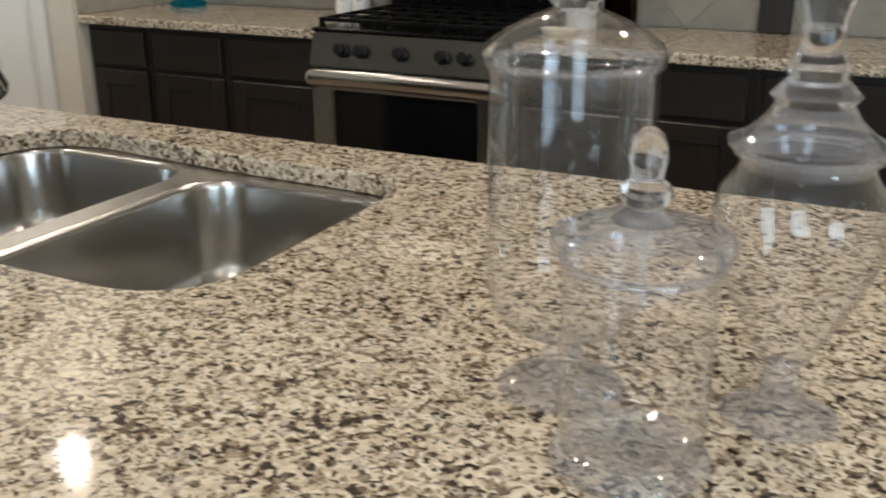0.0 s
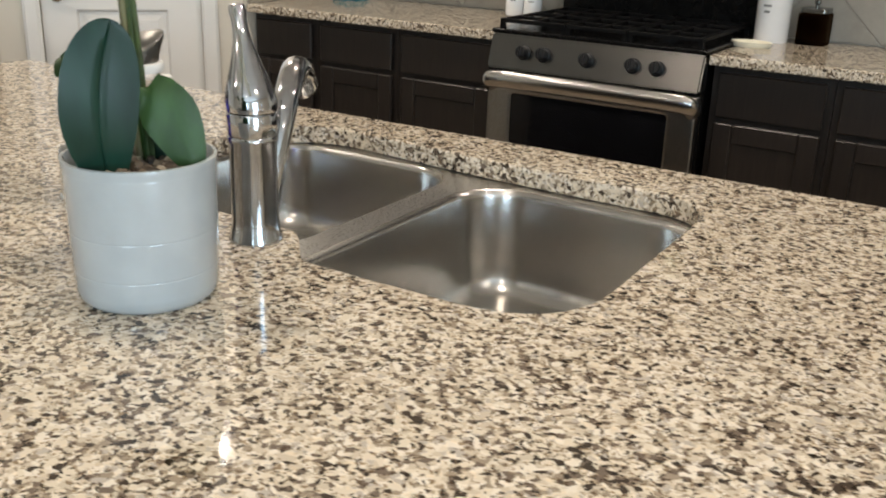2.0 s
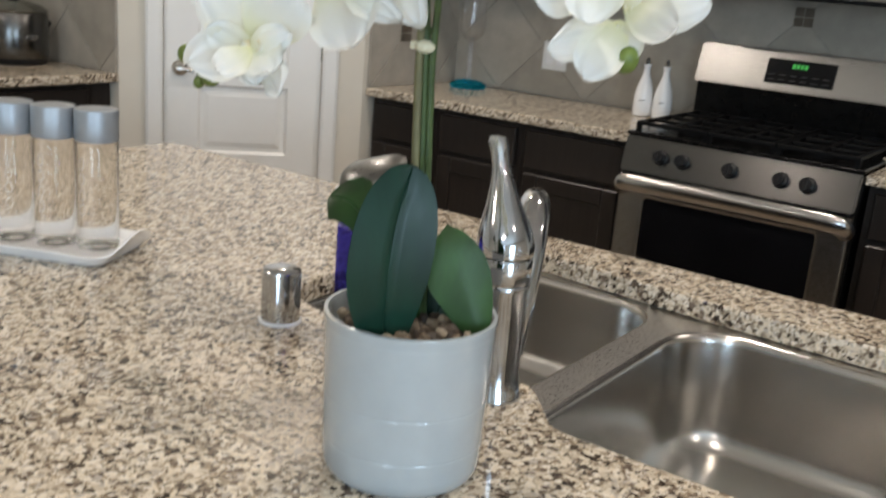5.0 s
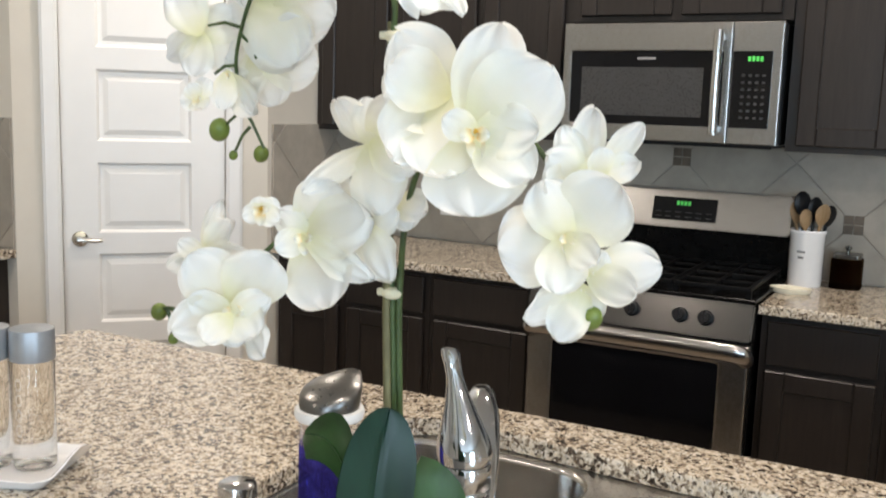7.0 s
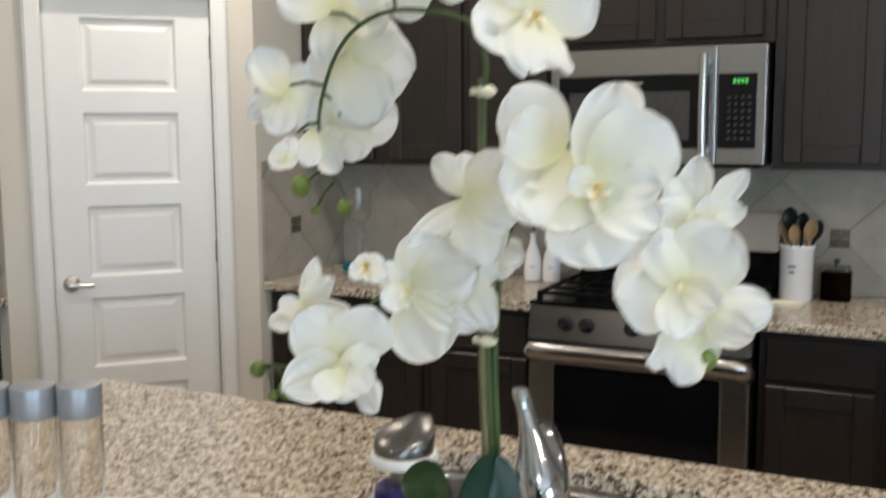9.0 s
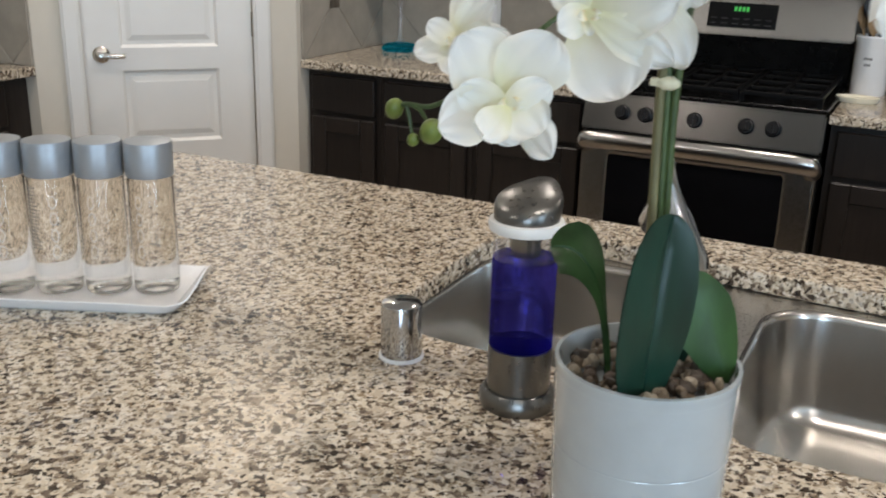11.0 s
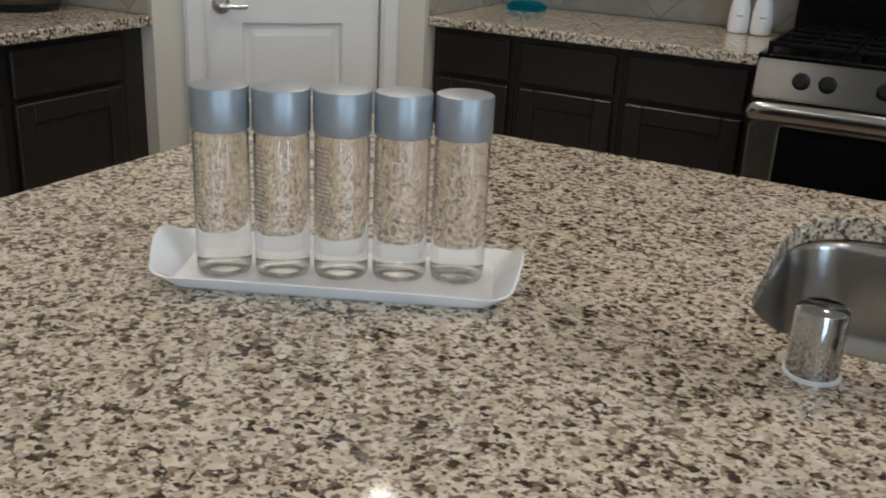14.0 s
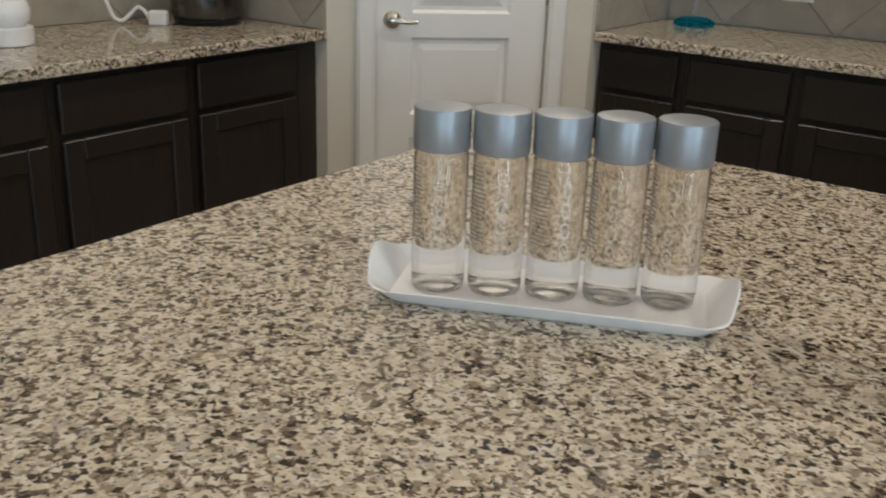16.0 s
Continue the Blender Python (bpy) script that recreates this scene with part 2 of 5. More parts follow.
WALL_PAINT = plain("cream_wall_paint", (0.69, 0.645, 0.56), 0.8, 0, 0.035, 4, 0.12)
CEILING_PAINT = plain("white_ceiling_paint", (0.78, 0.76, 0.72), 0.9, 0, 0.03, 5, 0.2)
FLOOR_TILE = plain("brown_floor_tile", (0.30, 0.235, 0.17), 0.4, 0, 0.2, 7, 0.08)
TILE = tile_material("beige_stone_tile", (0.38, 0.345, 0.29), 0.14)
INSERT = tile_material("dark_metal_insert", (0.12, 0.095, 0.07), 0.5)
GROUT = plain("grout", (0.34, 0.31, 0.265), 0.9, 0, 0.1, 40, 0.2)
POT_GLAZE = plain("pale_grey_glaze", (0.40, 0.435, 0.445), 0.16, 0, 0.05, 22, 0.02, 1.0)
PORCELAIN = plain("white_porcelain", (0.90, 0.90, 0.90), 0.2, 0, 0.02, 12, 0.01, 0.3)
WHITE_PLASTIC = plain("white_plastic", (0.80, 0.80, 0.78), 0.35, 0, 0.03, 25, 0.02)
PEBBLE = pebble_material()
LIGHT_LEAF = plain("young_green_leaf", (0.022, 0.058, 0.014), 0.42, 0, 0.45, 30, 0.08, 0.0, (1, 1, 0.4), 0.3)
LEAF = plain("dark_green_leaf", (0.006, 0.029, 0.018), 0.38, 0, 0.4, 25, 0.08, 0.0, (1, 1, 0.25), 0.32)
STEM = plain("green_stem", (0.045, 0.075, 0.02), 0.5, 0, 0.3, 60, 0.1)
STAKE = plain("tan_green_stake", (0.13, 0.12, 0.055), 0.6, 0, 0.3, 60, 0.2, 0, (3, 3, 0.4))
BUD = plain("green_bud", (0.14, 0.19, 0.035), 0.42, 0, 0.4, 45, 0.05)
TIE = plain("cream_tie", (0.68, 0.64, 0.47), 0.6, 0, 0.1, 60, 0.1)
PETAL = petal_material("white_petal", (0.78, 0.76, 0.46), (0.88, 0.86, 0.74))
LIP = petal_material("yellow_lip", (0.80, 0.52, 0.07), (0.88, 0.83, 0.66))
BASE_GREY = clear_solid("thick_clear_base", (1.0, 1.0, 1.0), 1.5, 0.1)
CLEAR = thin_glass("clear_thin_glass", (1.0, 1.0, 1.0), 1.45, 2.2, 0.045, 0.008)
CAST_GLASS = clear_solid("turned_cast_glass", (0.99, 0.99, 1.0), 1.48, 0.12)
FOOT_GLASS = thin_glass("pressed_glass_foot", (1.0, 1.0, 1.0), 1.5, 2.2, 0.06, 0.055)
CLEAR_THICK = thin_glass("clear_cast_glass", (0.985, 0.988, 1.0), 1.6, 2.2, 0.055, 0.055)
WATER = clear_solid("bottled_water", (0.995, 0.99, 0.98), 1.33, 0.12, 0.06)
SOAP = clear_solid("violet_blue_soap", (0.31, 0.30, 0.82), 1.36, 0.6)
BLUE_GLASS = clear_solid("turquoise_glass", (0.22, 0.84, 1.0), 1.45, 0.75)
BROWN_GLASS = clear_solid("brown_glass", (0.25, 0.17, 0.11), 1.45, 0.4)
WOODEN = wood_material("pale_spoon_wood", (0.28, 0.17, 0.08), (0.45, 0.30, 0.16), 0.55)
CREAM_SOAP = plain("cream_ceramic", (0.72, 0.68, 0.54), 0.4)
GREEN_GLOW = glow("green_display", (0.08, 0.60, 0.10), 0.22)
LAMP_GLOW = glow("lamp_diffuser", (1.0, 0.88, 0.70), 4.0)
FAINT_PRINT = plain("pale_print", (0.70, 0.68, 0.64), 0.5, 0, 0.05, 30, 0)
DIM_PRINT = plain("dim_print", (0.035, 0.035, 0.035), 0.5, 0, 0.05, 30, 0)
GREY_PRINT = plain("grey_print", (0.24, 0.24, 0.24), 0.5, 0, 0.05, 30, 0)
SIGN_GREY = plain("grey_sign_paint", (0.48, 0.45, 0.40), 0.7, 0, 0.1, 30, 0)


# ---- mesh helpers ----
def link_mesh(name, bm, mat, smooth=False):
    me = bpy.data.meshes.new(name)
    bmesh.ops.recalc_face_normals(bm, faces=bm.faces)
    bm.to_mesh(me)
    bm.free()
    me.materials.append(mat)
    if smooth:
        for p in me.polygons:
            p.use_smooth = True
        try:
            me.set_sharp_from_angle(angle=radians(38))
        except AttributeError:
            pass
    return me


def part(name, bm, mat, parent, label="", smooth=False, m=None):
    ob = new(name, link_mesh(name, bm, mat, smooth))
    ob.parent = parent
    if m is not None:
        ob.matrix_local = m
    return tagged(ob, label)


def thing(name, label, category, m, group=""):
    ob = new(name)
    ob.empty_display_size = 0.05
    ob.matrix_world = m
    return tagged(ob, label, category, group)


def structure(name, bm, mat, label="", m=None, smooth=False):
    ob = new(name, link_mesh(name, bm, mat, smooth))
    if m is not None:
        ob.matrix_world = m
    return tagged(ob, label, kind="structure")


def box(bm, x0, x1, y0, y1, z0, z1, bev=0.0, seg=1):
    v = [bm.verts.new(p) for p in ((x0, y0, z0), (x1, y0, z0), (x1, y1, z0), (x0, y1, z0), (x0, y0, z1), (x1, y0, z1), (x1, y1, z1), (x0, y1, z1))]
    f = [bm.faces.new([v[i] for i in q]) for q in ((3, 2, 1, 0), (4, 5, 6, 7), (0, 1, 5, 4), (1, 2, 6, 5), (2, 3, 7, 6), (3, 0, 4, 7))]
    if bev:
        bmesh.ops.bevel(bm, geom=list({e for q in f for e in q.edges}), offset=bev, segments=seg, affect="EDGES", profile=0.6)
    return bm


def bx(*a, **k):
    return box(bmesh.new(), *a, **k)


def lathe(bm, prof, n=32, c=(0, 0, 0), squash=1.0):
    rings = []
    for r, z in prof:
        if r < 1e-6:
            rings.append([bm.verts.new((c[0], c[1], c[2] + z))])
        else:
            rings.append([bm.verts.new((c[0] + r * math.cos(2 * math.pi * i / n), c[1] + squash * r * math.sin(2 * math.pi * i / n), c[2] + z)) for i in range(n)])
    for a, b in zip(rings, rings[1:]):
        for i in range(n):
            j = (i + 1) % n
            q = [a[i % len(a)], a[j % len(a)], b[j % len(b)], b[i % len(b)]]
            q = list(dict.fromkeys(q))
            if len(q) > 2:
                bm.faces.new(q)
    return bm


def lt(prof, n=32, c=(0, 0, 0)):
    return lathe(bmesh.new(), prof, n, c)


def smooth_path(pts, n):
    """Catmull-Rom through pts."""
    p = [Vector(q) for q in pts]
    p = [2 * p[0] - p[1]] + p + [2 * p[-1] - p[-2]]
    out = []
    for i in range(1, len(p) - 2):
        for k in range(n):
            t = k / n
            out.append(0.5 * (2 * p[i] + (p[i + 1] - p[i - 1]) * t + (2 * p[i - 1] - 5 * p[i] + 4 * p[i + 1] - p[i + 2]) * t * t + (3 * p[i] - p[i - 1] - 3 * p[i + 1] + p[i + 2]) * t ** 3))
    return out + [p[-2]]


def tube(bm, pts, radii, n=10, flat=1.0):
    pts = [Vector(q) for q in pts]
    if not hasattr(radii, "__len__"):
        radii = [radii] * len(pts)
    rings, side = [], None
    for i, q in enumerate(pts):
        d = (pts[min(i + 1, len(pts) - 1)] - pts[max(i - 1, 0)]).normalized()
        if side is None:
            side = d.orthogonal().normalized()
        side = (side - d * side.dot(d)).normalized()
        up = d.cross(side)
        rings.append([bm.verts.new(q + radii[i] * (math.cos(2 * math.pi * k / n) * side + flat * math.sin(2 * math.pi * k / n) * up)) for k in range(n)])
    for a, b in zip(rings, rings[1:]):
        for k in range(n):
            bm.faces.new((a[k], a[(k + 1) % n], b[(k + 1) % n], b[k]))
    bm.faces.new(rings[0][::-1]), bm.faces.new(rings[-1])
    return bm


def rounded(x0, x1, y0, y1, r, n=6):
    out = []
    for cx, cy, a0 in ((x1 - r, y1 - r, 0), (x0 + r, y1 - r, 90), (x0 + r, y0 + r, 180), (x1 - r, y0 + r, 270)):
        for k in range(n + 1):
            a = radians(a0 + 90 * k / n)
            out.append((cx + r * math.cos(a), cy + r * math.sin(a)))
    return out


def fillet(pts, radii, n=6):
    """A polygon with rounded corners."""
    out = []
    for i, p in enumerate(pts):
        p, a, b, r = Vector(p), Vector(pts[i - 1]), Vector(pts[(i + 1) % len(pts)]), radii[i]
        u, v = (a - p).normalized(), (b - p).normalized()
        t = r / math.tan(u.angle(v) / 2)
        s, e = p + u * t, p + v * t
        for k in range(n + 1):
            w = k / n
            out.append(tuple((1 - w) ** 2 * s + 2 * w * (1 - w) * p + w * w * e))
    return out


def slab(outer, holes, z0, z1, bev=0.0):
    """A plate with holes: filled, made thick, its rims eased."""
    bm = bmesh.new()
    edges = []
    for loop in [outer] + holes:
        vs = [bm.verts.new((x, y, z1)) for x, y in loop]
        edges += [bm.edges.new((vs[i], vs[(i + 1) % len(vs)])) for i in range(len(vs))]
    bmesh.ops.triangle_fill(bm, use_beauty=True, use_dissolve=False, edges=edges, normal=(0, 0, 1))
    top = list(bm.faces)
    res = bmesh.ops.extrude_face_region(bm, geom=top)
    bmesh.ops.translate(bm, vec=(0, 0, z0 - z1), verts=[g for g in res["geom"] if isinstance(g, bmesh.types.BMVert)])
    bm.normal_update()
    if bev:
        rim = [e for e in bm.edges if len(e.link_faces) == 2 and e.calc_face_angle(0) > 1.2 and abs(e.verts[0].co.z - e.verts[1].co.z) < 1e-5]
        bmesh.ops.bevel(bm, geom=rim, offset=bev, segments=3, affect="EDGES", profile=0.5)
    return bm


def rings_mesh(bm, loops, cap_last=True, cap_first=False):
    """Skin over loops of one length; loops: list of (points, z)."""
    rs = [[bm.verts.new((x, y, z)) for x, y in pts] for pts, z in loops]
    for a, b in zip(rs, rs[1:]):
        for i in range(len(a)):
            j = (i + 1) % len(a)
            bm.faces.new((a[i], a[j], b[j], b[i]))
    if cap_last:
        bm.faces.new(rs[-1])
    if cap_first:
        bm.faces.new(rs[0][::-1])
    return bm


def add_door(parent, x0, x1, z0, z1, y, rail=0.06):
    """A framed door with a sunk panel, its face at y (towards -y): two stiles and two rails round the panel."""
    d, t = 0.02, 0.009
    door = part("door", bx(x0 + rail - 0.002, x1 - rail + 0.002, y + t, y + d - 0.002, z0 + rail - 0.002, z1 - rail + 0.002, bev=0.002), CABINET, parent)
    for a, b in ((x0, x0 + rail), (x1 - rail, x1)):
        part("stile", bx(a, b, y, y + d, z0, z1, bev=0.0042), CABINET, door)
    for a, b in ((z0, z0 + rail), (z1 - rail, z1)):
        part("rail", bx(x0 + rail, x1 - rail, y, y + d, a, b, bev=0.0042), CABINET, door)
    return door


# ---- the large structure ----
TOP = 0.915
BACK, LEFT, RIGHT, REAR = 3.62, -3.87, 3.2, -4.0
A0, B0 = Vector((-3.24, 2.29)), Vector((-2.605, 2.98))
DIAG = (B0 - A0).length
DIAG_POSE = pose(A0.x, A0.y, 0, 0, 0, math.degrees(math.atan2(B0.y - A0.y, B0.x - A0.x)))

structure("floor", bx(LEFT - 0.2, RIGHT + 0.2, REAR - 0.2, BACK + 0.2, -0.1, 0), FLOOR_TILE, "brown stone tiled kitchen floor")
structure("ceiling", bx(LEFT - 0.2, RIGHT + 0.2, REAR - 0.2, BACK + 0.2, CEIL, CEIL + 0.1), CEILING_PAINT, "white painted ceiling")
structure("wall_north", bx(LEFT - 0.12, RIGHT + 0.12, BACK, BACK + 0.12, 0, CEIL), WALL_PAINT, "cream painted wall behind the range")
structure("wall_west", bx(LEFT - 0.12, LEFT, REAR, BACK, 0, CEIL), WALL_PAINT, "cream painted wall behind the side counter")


def wall_with_window(wall, window, m, x0, x1, w0, w1):
    """A wall along local x, its room side towards +y at y = 0, with a framed window from w0 to w1."""
    bm = bmesh.new()
    box(bm, x0, w0, -0.12, 0, 0, CEIL)
    box(bm, w1, x1, -0.12, 0, 0, CEIL)
    box(bm, w0, w1, -0.12, 0, 0, 0.7)
    box(bm, w0, w1, -0.12, 0, 2.3, CEIL)
    structure(wall, bm, WALL_PAINT, "cream wall with a daylight window", m)
    w = structure(window, bx(w0 - 0.06, w1 + 0.06, 0.001, 0.04, 0.64, 0.7, bev=0.004), WHITE_PAINT, "white framed window with daylight", m)
    bm = bmesh.new()
    for a in (w0, (w0 + w1) / 2 - 0.025, w1 - 0.05):
        box(bm, a, a + 0.05, -0.1, -0.05, 0.7, 2.3)
    for z in (0.7, 1.47, 2.25):
        box(bm, w0, w1, -0.098, -0.052, z, z + 0.05)
    part("window_frame", bm, WHITE_PAINT, w)
    part("pane", bx(w0, w1, -0.08, -0.074, 0.7, 2.3), CLEAR, w)


wall_with_window("wall_south", "window_1", pose(0, REAR, 0), LEFT - 0.12, RIGHT + 0.12, 0.6, 2.2)
wall_with_window("wall_east", "window_2", pose(RIGHT, 0, 0, 0, 0, 90), REAR, BACK, -2.2, -0.6)

# the pantry in the corner
structure("wall_pantry_west", bx(LEFT, A0.x, A0.y, A0.y + 0.1, 0, CEIL), WALL_PAINT, "cream pantry wall at the side counter's end")
structure("wall_pantry_east", bx(B0.x - 0.1, B0.x, B0.y, BACK, 0, CEIL), WALL_PAINT, "cream pantry wall at the back counter's end")
D0, D1, DTOP = 0.16, 0.775, 2.04
bm = bmesh.new()
box(bm, 0, D0, 0, 0.1, 0, CEIL)
box(bm, D1, DIAG, 0, 0.1, 0, CEIL)
box(bm, D0, D1, 0, 0.1, DTOP, CEIL)
structure("wall_pantry", bm, WALL_PAINT, "cream diagonal pantry wall with a doorway", DIAG_POSE)
bm = bmesh.new()
for x0, x1, z0, z1 in ((D0 - 0.062, D0 + 0.003, 0, DTOP + 0.06), (D1 - 0.003, D1 + 0.062, 0, DTOP + 0.06), (D0 + 0.003, D1 - 0.003, DTOP - 0.003, DTOP + 0.06)):
    box(bm, x0, x1, -0.017, -0.001, z0, z1, 0.004)
    box(bm, x0 + 0.008, x1 - 0.008 if z0 == 0 else x1, -0.023, -0.016, z0, z1 - 0.008, 0.003)
box(bm, D0 - 0.075, D1 + 0.075, -0.028, -0.001, DTOP + 0.06, DTOP + 0.078, 0.004)
structure("trim", bm, WHITE_PAINT, "white moulded door casing", DIAG_POSE)

# the panelled door: frame members, five sunk panels with a moulded step
DW = D1 - D0
door = structure("door_1", bx(0.01, DW - 0.006, 0.03, 0.034, 0.012, DTOP - 0.006), WHITE_PAINT, "closed white five-panel pantry door", DIAG_POSE @ pose(D0, 0.02, 0))
bm = bmesh.new()
tops = [1.950, 1.597, 1.243, 0.889, 0.535]
box(bm, 0.004, 0.132, 0, 0.03, 0.01, DTOP - 0.006)
box(bm, DW - 0.132, DW - 0.004, 0, 0.03, 0.01, DTOP - 0.006)
zs = [DTOP - 0.006] + [z for t in tops for z in (t, t - 0.272)] + [0.01]
for k in range(0, len(zs), 2):
    box(bm, 0.132, DW - 0.132, 0, 0.03, zs[k + 1], zs[k])
part("door_frame", bm, WHITE_PAINT, door)
for t in tops:
    bm = bmesh.new()
    x0, x1, z0, z1 = 0.132, DW - 0.132, t - 0.272, t
    loops = [(0.0, 0.0), (0.006, 0.006), (0.010, 0.015), (0.024, 0.015), (0.044, 0.007)]
    vs = [[bm.verts.new(p) for p in ((x0 + i, y, z0 + i), (x1 - i, y, z0 + i), (x1 - i, y, z1 - i), (x0 + i, y, z1 - i))] for i, y in loops]
    for a, b in zip(vs, vs[1:]):
        for k in range(4):
            bm.faces.new((a[k], a[(k + 1) % 4], b[(k + 1) % 4], b[k]))
    bm.faces.new(vs[-1])
    part("panel", bm, WHITE_PAINT, door)
bm = lt([(0, 0), (0.030, 0), (0.031, 0.005), (0.026, 0.012), (0.013, 0.016), (0.0105, 0.045), (0.0125, 0.056), (0, 0.060)], 24)
bm.transform(pose(0.065, 0, 0.948, 90, 0, 0))
tube(bm, smooth_path([(0.06, -0.050, 0.948), (0.09, -0.052, 0.949), (0.118, -0.052, 0.946), (0.145, -0.046, 0.948)], 5), [0.011] * 5 + [0.0095] * 5 + [0.0085] * 6, 12, 0.8)
part("lever_handle", bm, NICKEL, door, "satin nickel lever handle on a round rose", True)
for hz in (0.25, 1.05, 1.85):
    part("hinge", lt([(0, -0.045), (0.006, -0.045), (0.006, 0.045), (0, 0.045)], 10, (DW - 0.002, -0.004, hz)), NICKEL, door, "satin nickel hinge")


def wall_words(text, size, u, z, label):
    cu = bpy.data.curves.new("lettering", "FONT")
    cu.body, cu.size, cu.extrude, cu.align_x = text, size, 0.0012, "CENTER"
    ob = new("wall_lettering", cu)
    ob.matrix_world = DIAG_POSE @ pose(u, -0.003, z, 90, 0, 0)
    ob.data.materials.append(SIGN_GREY)
    return tagged(ob, label, "lettering")


word = thing("wall_lettering", "grey painted word PANTRY in an arch above the door", "lettering", DIAG_POSE @ pose(DIAG / 2, -0.003, 2.180, 90, 0, 0))
for k, glyph in enumerate("PANTRY"):
    u = k - 2.5
    cu = bpy.data.curves.new("letter", "FONT")
    cu.body, cu.size, cu.extrude, cu.align_x = glyph, 0.132, 0.0012, "CENTER"
    cu.offset = -0.002
    cu.materials.append(SIGN_GREY)
    letter = new("letter", cu)
    letter.parent = word
    letter.matrix_local = pose(u * 0.083, -0.034 * (u / 2.5) ** 2, 0, 0, 0, -5.5 * u)
wall_words("DRY GOODS", 0.03, DIAG / 2 + 0.0, 2.135, "small grey words DRY GOODS above the door")

bm = bmesh.new()
box(bm, 0.0, D0 - 0.064, -0.012, -0.001, 0, 0.09, 0.003)
box(bm, D1 + 0.064, DIAG, -0.012, -0.001, 0, 0.09, 0.003)
structure("baseboard", bm, WHITE_PAINT, "white baseboard at the pantry wall", DIAG_POSE)

# downlights
for lx, ly in DOWNLIGHTS:
    dl = thing("downlight", "white round recessed ceiling downlight, lit", "light", pose(lx, ly, CEIL), "ceiling downlights")
    part("trim_ring", lt([(0.045, -0.003), (0.095, -0.002), (0.095, -0.006), (0.085, -0.011), (0.060, -0.009), (0.045, -0.003)], 32), WHITE_PAINT, dl, "", True)
    part("diffuser", lt([(0, -0.004), (0.045, -0.004)], 32), LAMP_GLOW, dl, "lit warm diffuser")


# ---- kitchen units ----
def base_cabinet(m, width, doors=1, label="dark espresso wood base cabinet, drawer over door", depth=0.58, drawers=True):
    c = thing("base_cabinet", label, "cabinet", m, "base cabinets")
    part("body", bx(0, width, 0.021, depth, 0.1, 0.879), CABINET, c)
    part("toe_kick", bx(0, width, 0.085, 0.1, 0, 0.1), CABINET_IN, c)
    n = doors
    w = (width - 0.022 * (n + 1)) / n
    for k in range(n):
        x0 = 0.022 + k * (w + 0.022)
        part("drawer", bx(x0, x0 + w, 0, 0.02, 0.716, 0.858, bev=0.004), CABINET, c)
        add_door(c, x0, x0 + w, 0.115, 0.698, 0, 0.062)
    return c


def upper_cabinet(m, width, z0, z1, doors, depth=0.33, label="dark espresso wood wall cabinet with framed doors"):
    c = thing("wall_cabinet", label, "cabinet", m, "wall cabinets")
    part("body", bx(0, width, 0.021, depth, z0, z1), CABINET, c)
    w = (width - 0.035 * (doors + 1)) / doors
    for k in range(doors):
        x0 = 0.035 + k * (w + 0.035)
        add_door(c, x0, x0 + w, z0 + 0.02, z1 - 0.03, 0, 0.062)
    part("crown", bx(-0.0, width, -0.025, depth, z1, z1 + 0.045, bev=0.008), CABINET, c, "crown moulding")
    return c


FRONT = 3.03
for x0, x1 in ((-2.60, -2.268), (-2.268, -1.876), (-1.876, -1.44), (-0.66, -0.285), (-0.285, 0.1), (0.1, 0.5), (0.5, 0.95), (0.95, 1.4)):
    base_cabinet(pose(x0 + 0.001, FRONT, 0), x1 - x0 - 0.002)
for y0, y1 in ((-0.1, 0.37), (0.37, 0.82), (0.82, 1.268), (1.268, 1.737), (1.737, 2.2)):
    base_cabinet(pose(-3.27, y0 + 0.001, 0, 0, 0, 90), y1 - y0 - 0.002)
f = thing("filler_panel", "dark espresso wood filler beside the pantry wall", "panel", pose(-3.292, 2.2, 0))
part("filler", bx(-0.5, 0.0, 0.001, 0.088, 0.1, 0.879), CABINET, f)

upper_cabinet(pose(-2.603, 3.29, 0), 0.39, 1.385, 2.25, 1)
upper_cabinet(pose(-2.211, 3.29, 0), 0.76, 1.385, 2.25, 2)
upper_cabinet(pose(-1.449, 3.27, 0), 0.77, 1.815, 2.45, 2, 0.35, "dark espresso wood cabinet over the microwave")
upper_cabinet(pose(-0.677, 3.29, 0), 0.72, 1.385, 2.45, 2)
upper_cabinet(pose(0.045, 3.29, 0), 0.8, 1.385, 2.45, 2)
upper_cabinet(pose(0.847, 3.29, 0), 0.6, 1.385, 2.45, 1)

# counters
EDGE_Y = 3.0
ct = structure("counter_back_left", slab([(-2.603, EDGE_Y), (-1.437, EDGE_Y), (-1.437, BACK - 0.012), (-2.603, BACK - 0.012)], [], 0.881, TOP, 0.006), GRANITE, "speckled beige granite counter beside the range")
ct = structure("counter_back_right", slab([(-0.663, EDGE_Y), (1.42, EDGE_Y), (1.42, BACK - 0.012), (-0.663, BACK - 0.012)], [], 0.881, TOP, 0.006), GRANITE, "speckled beige granite counter beside the range")
ct = structure("counter_side", slab([(LEFT + 0.012, -0.12), (-3.238, -0.12), (-3.238, A0.y - 0.003), (LEFT + 0.012, A0.y - 0.003)], [], 0.881, TOP, 0.006), GRANITE, "speckled beige granite side counter")

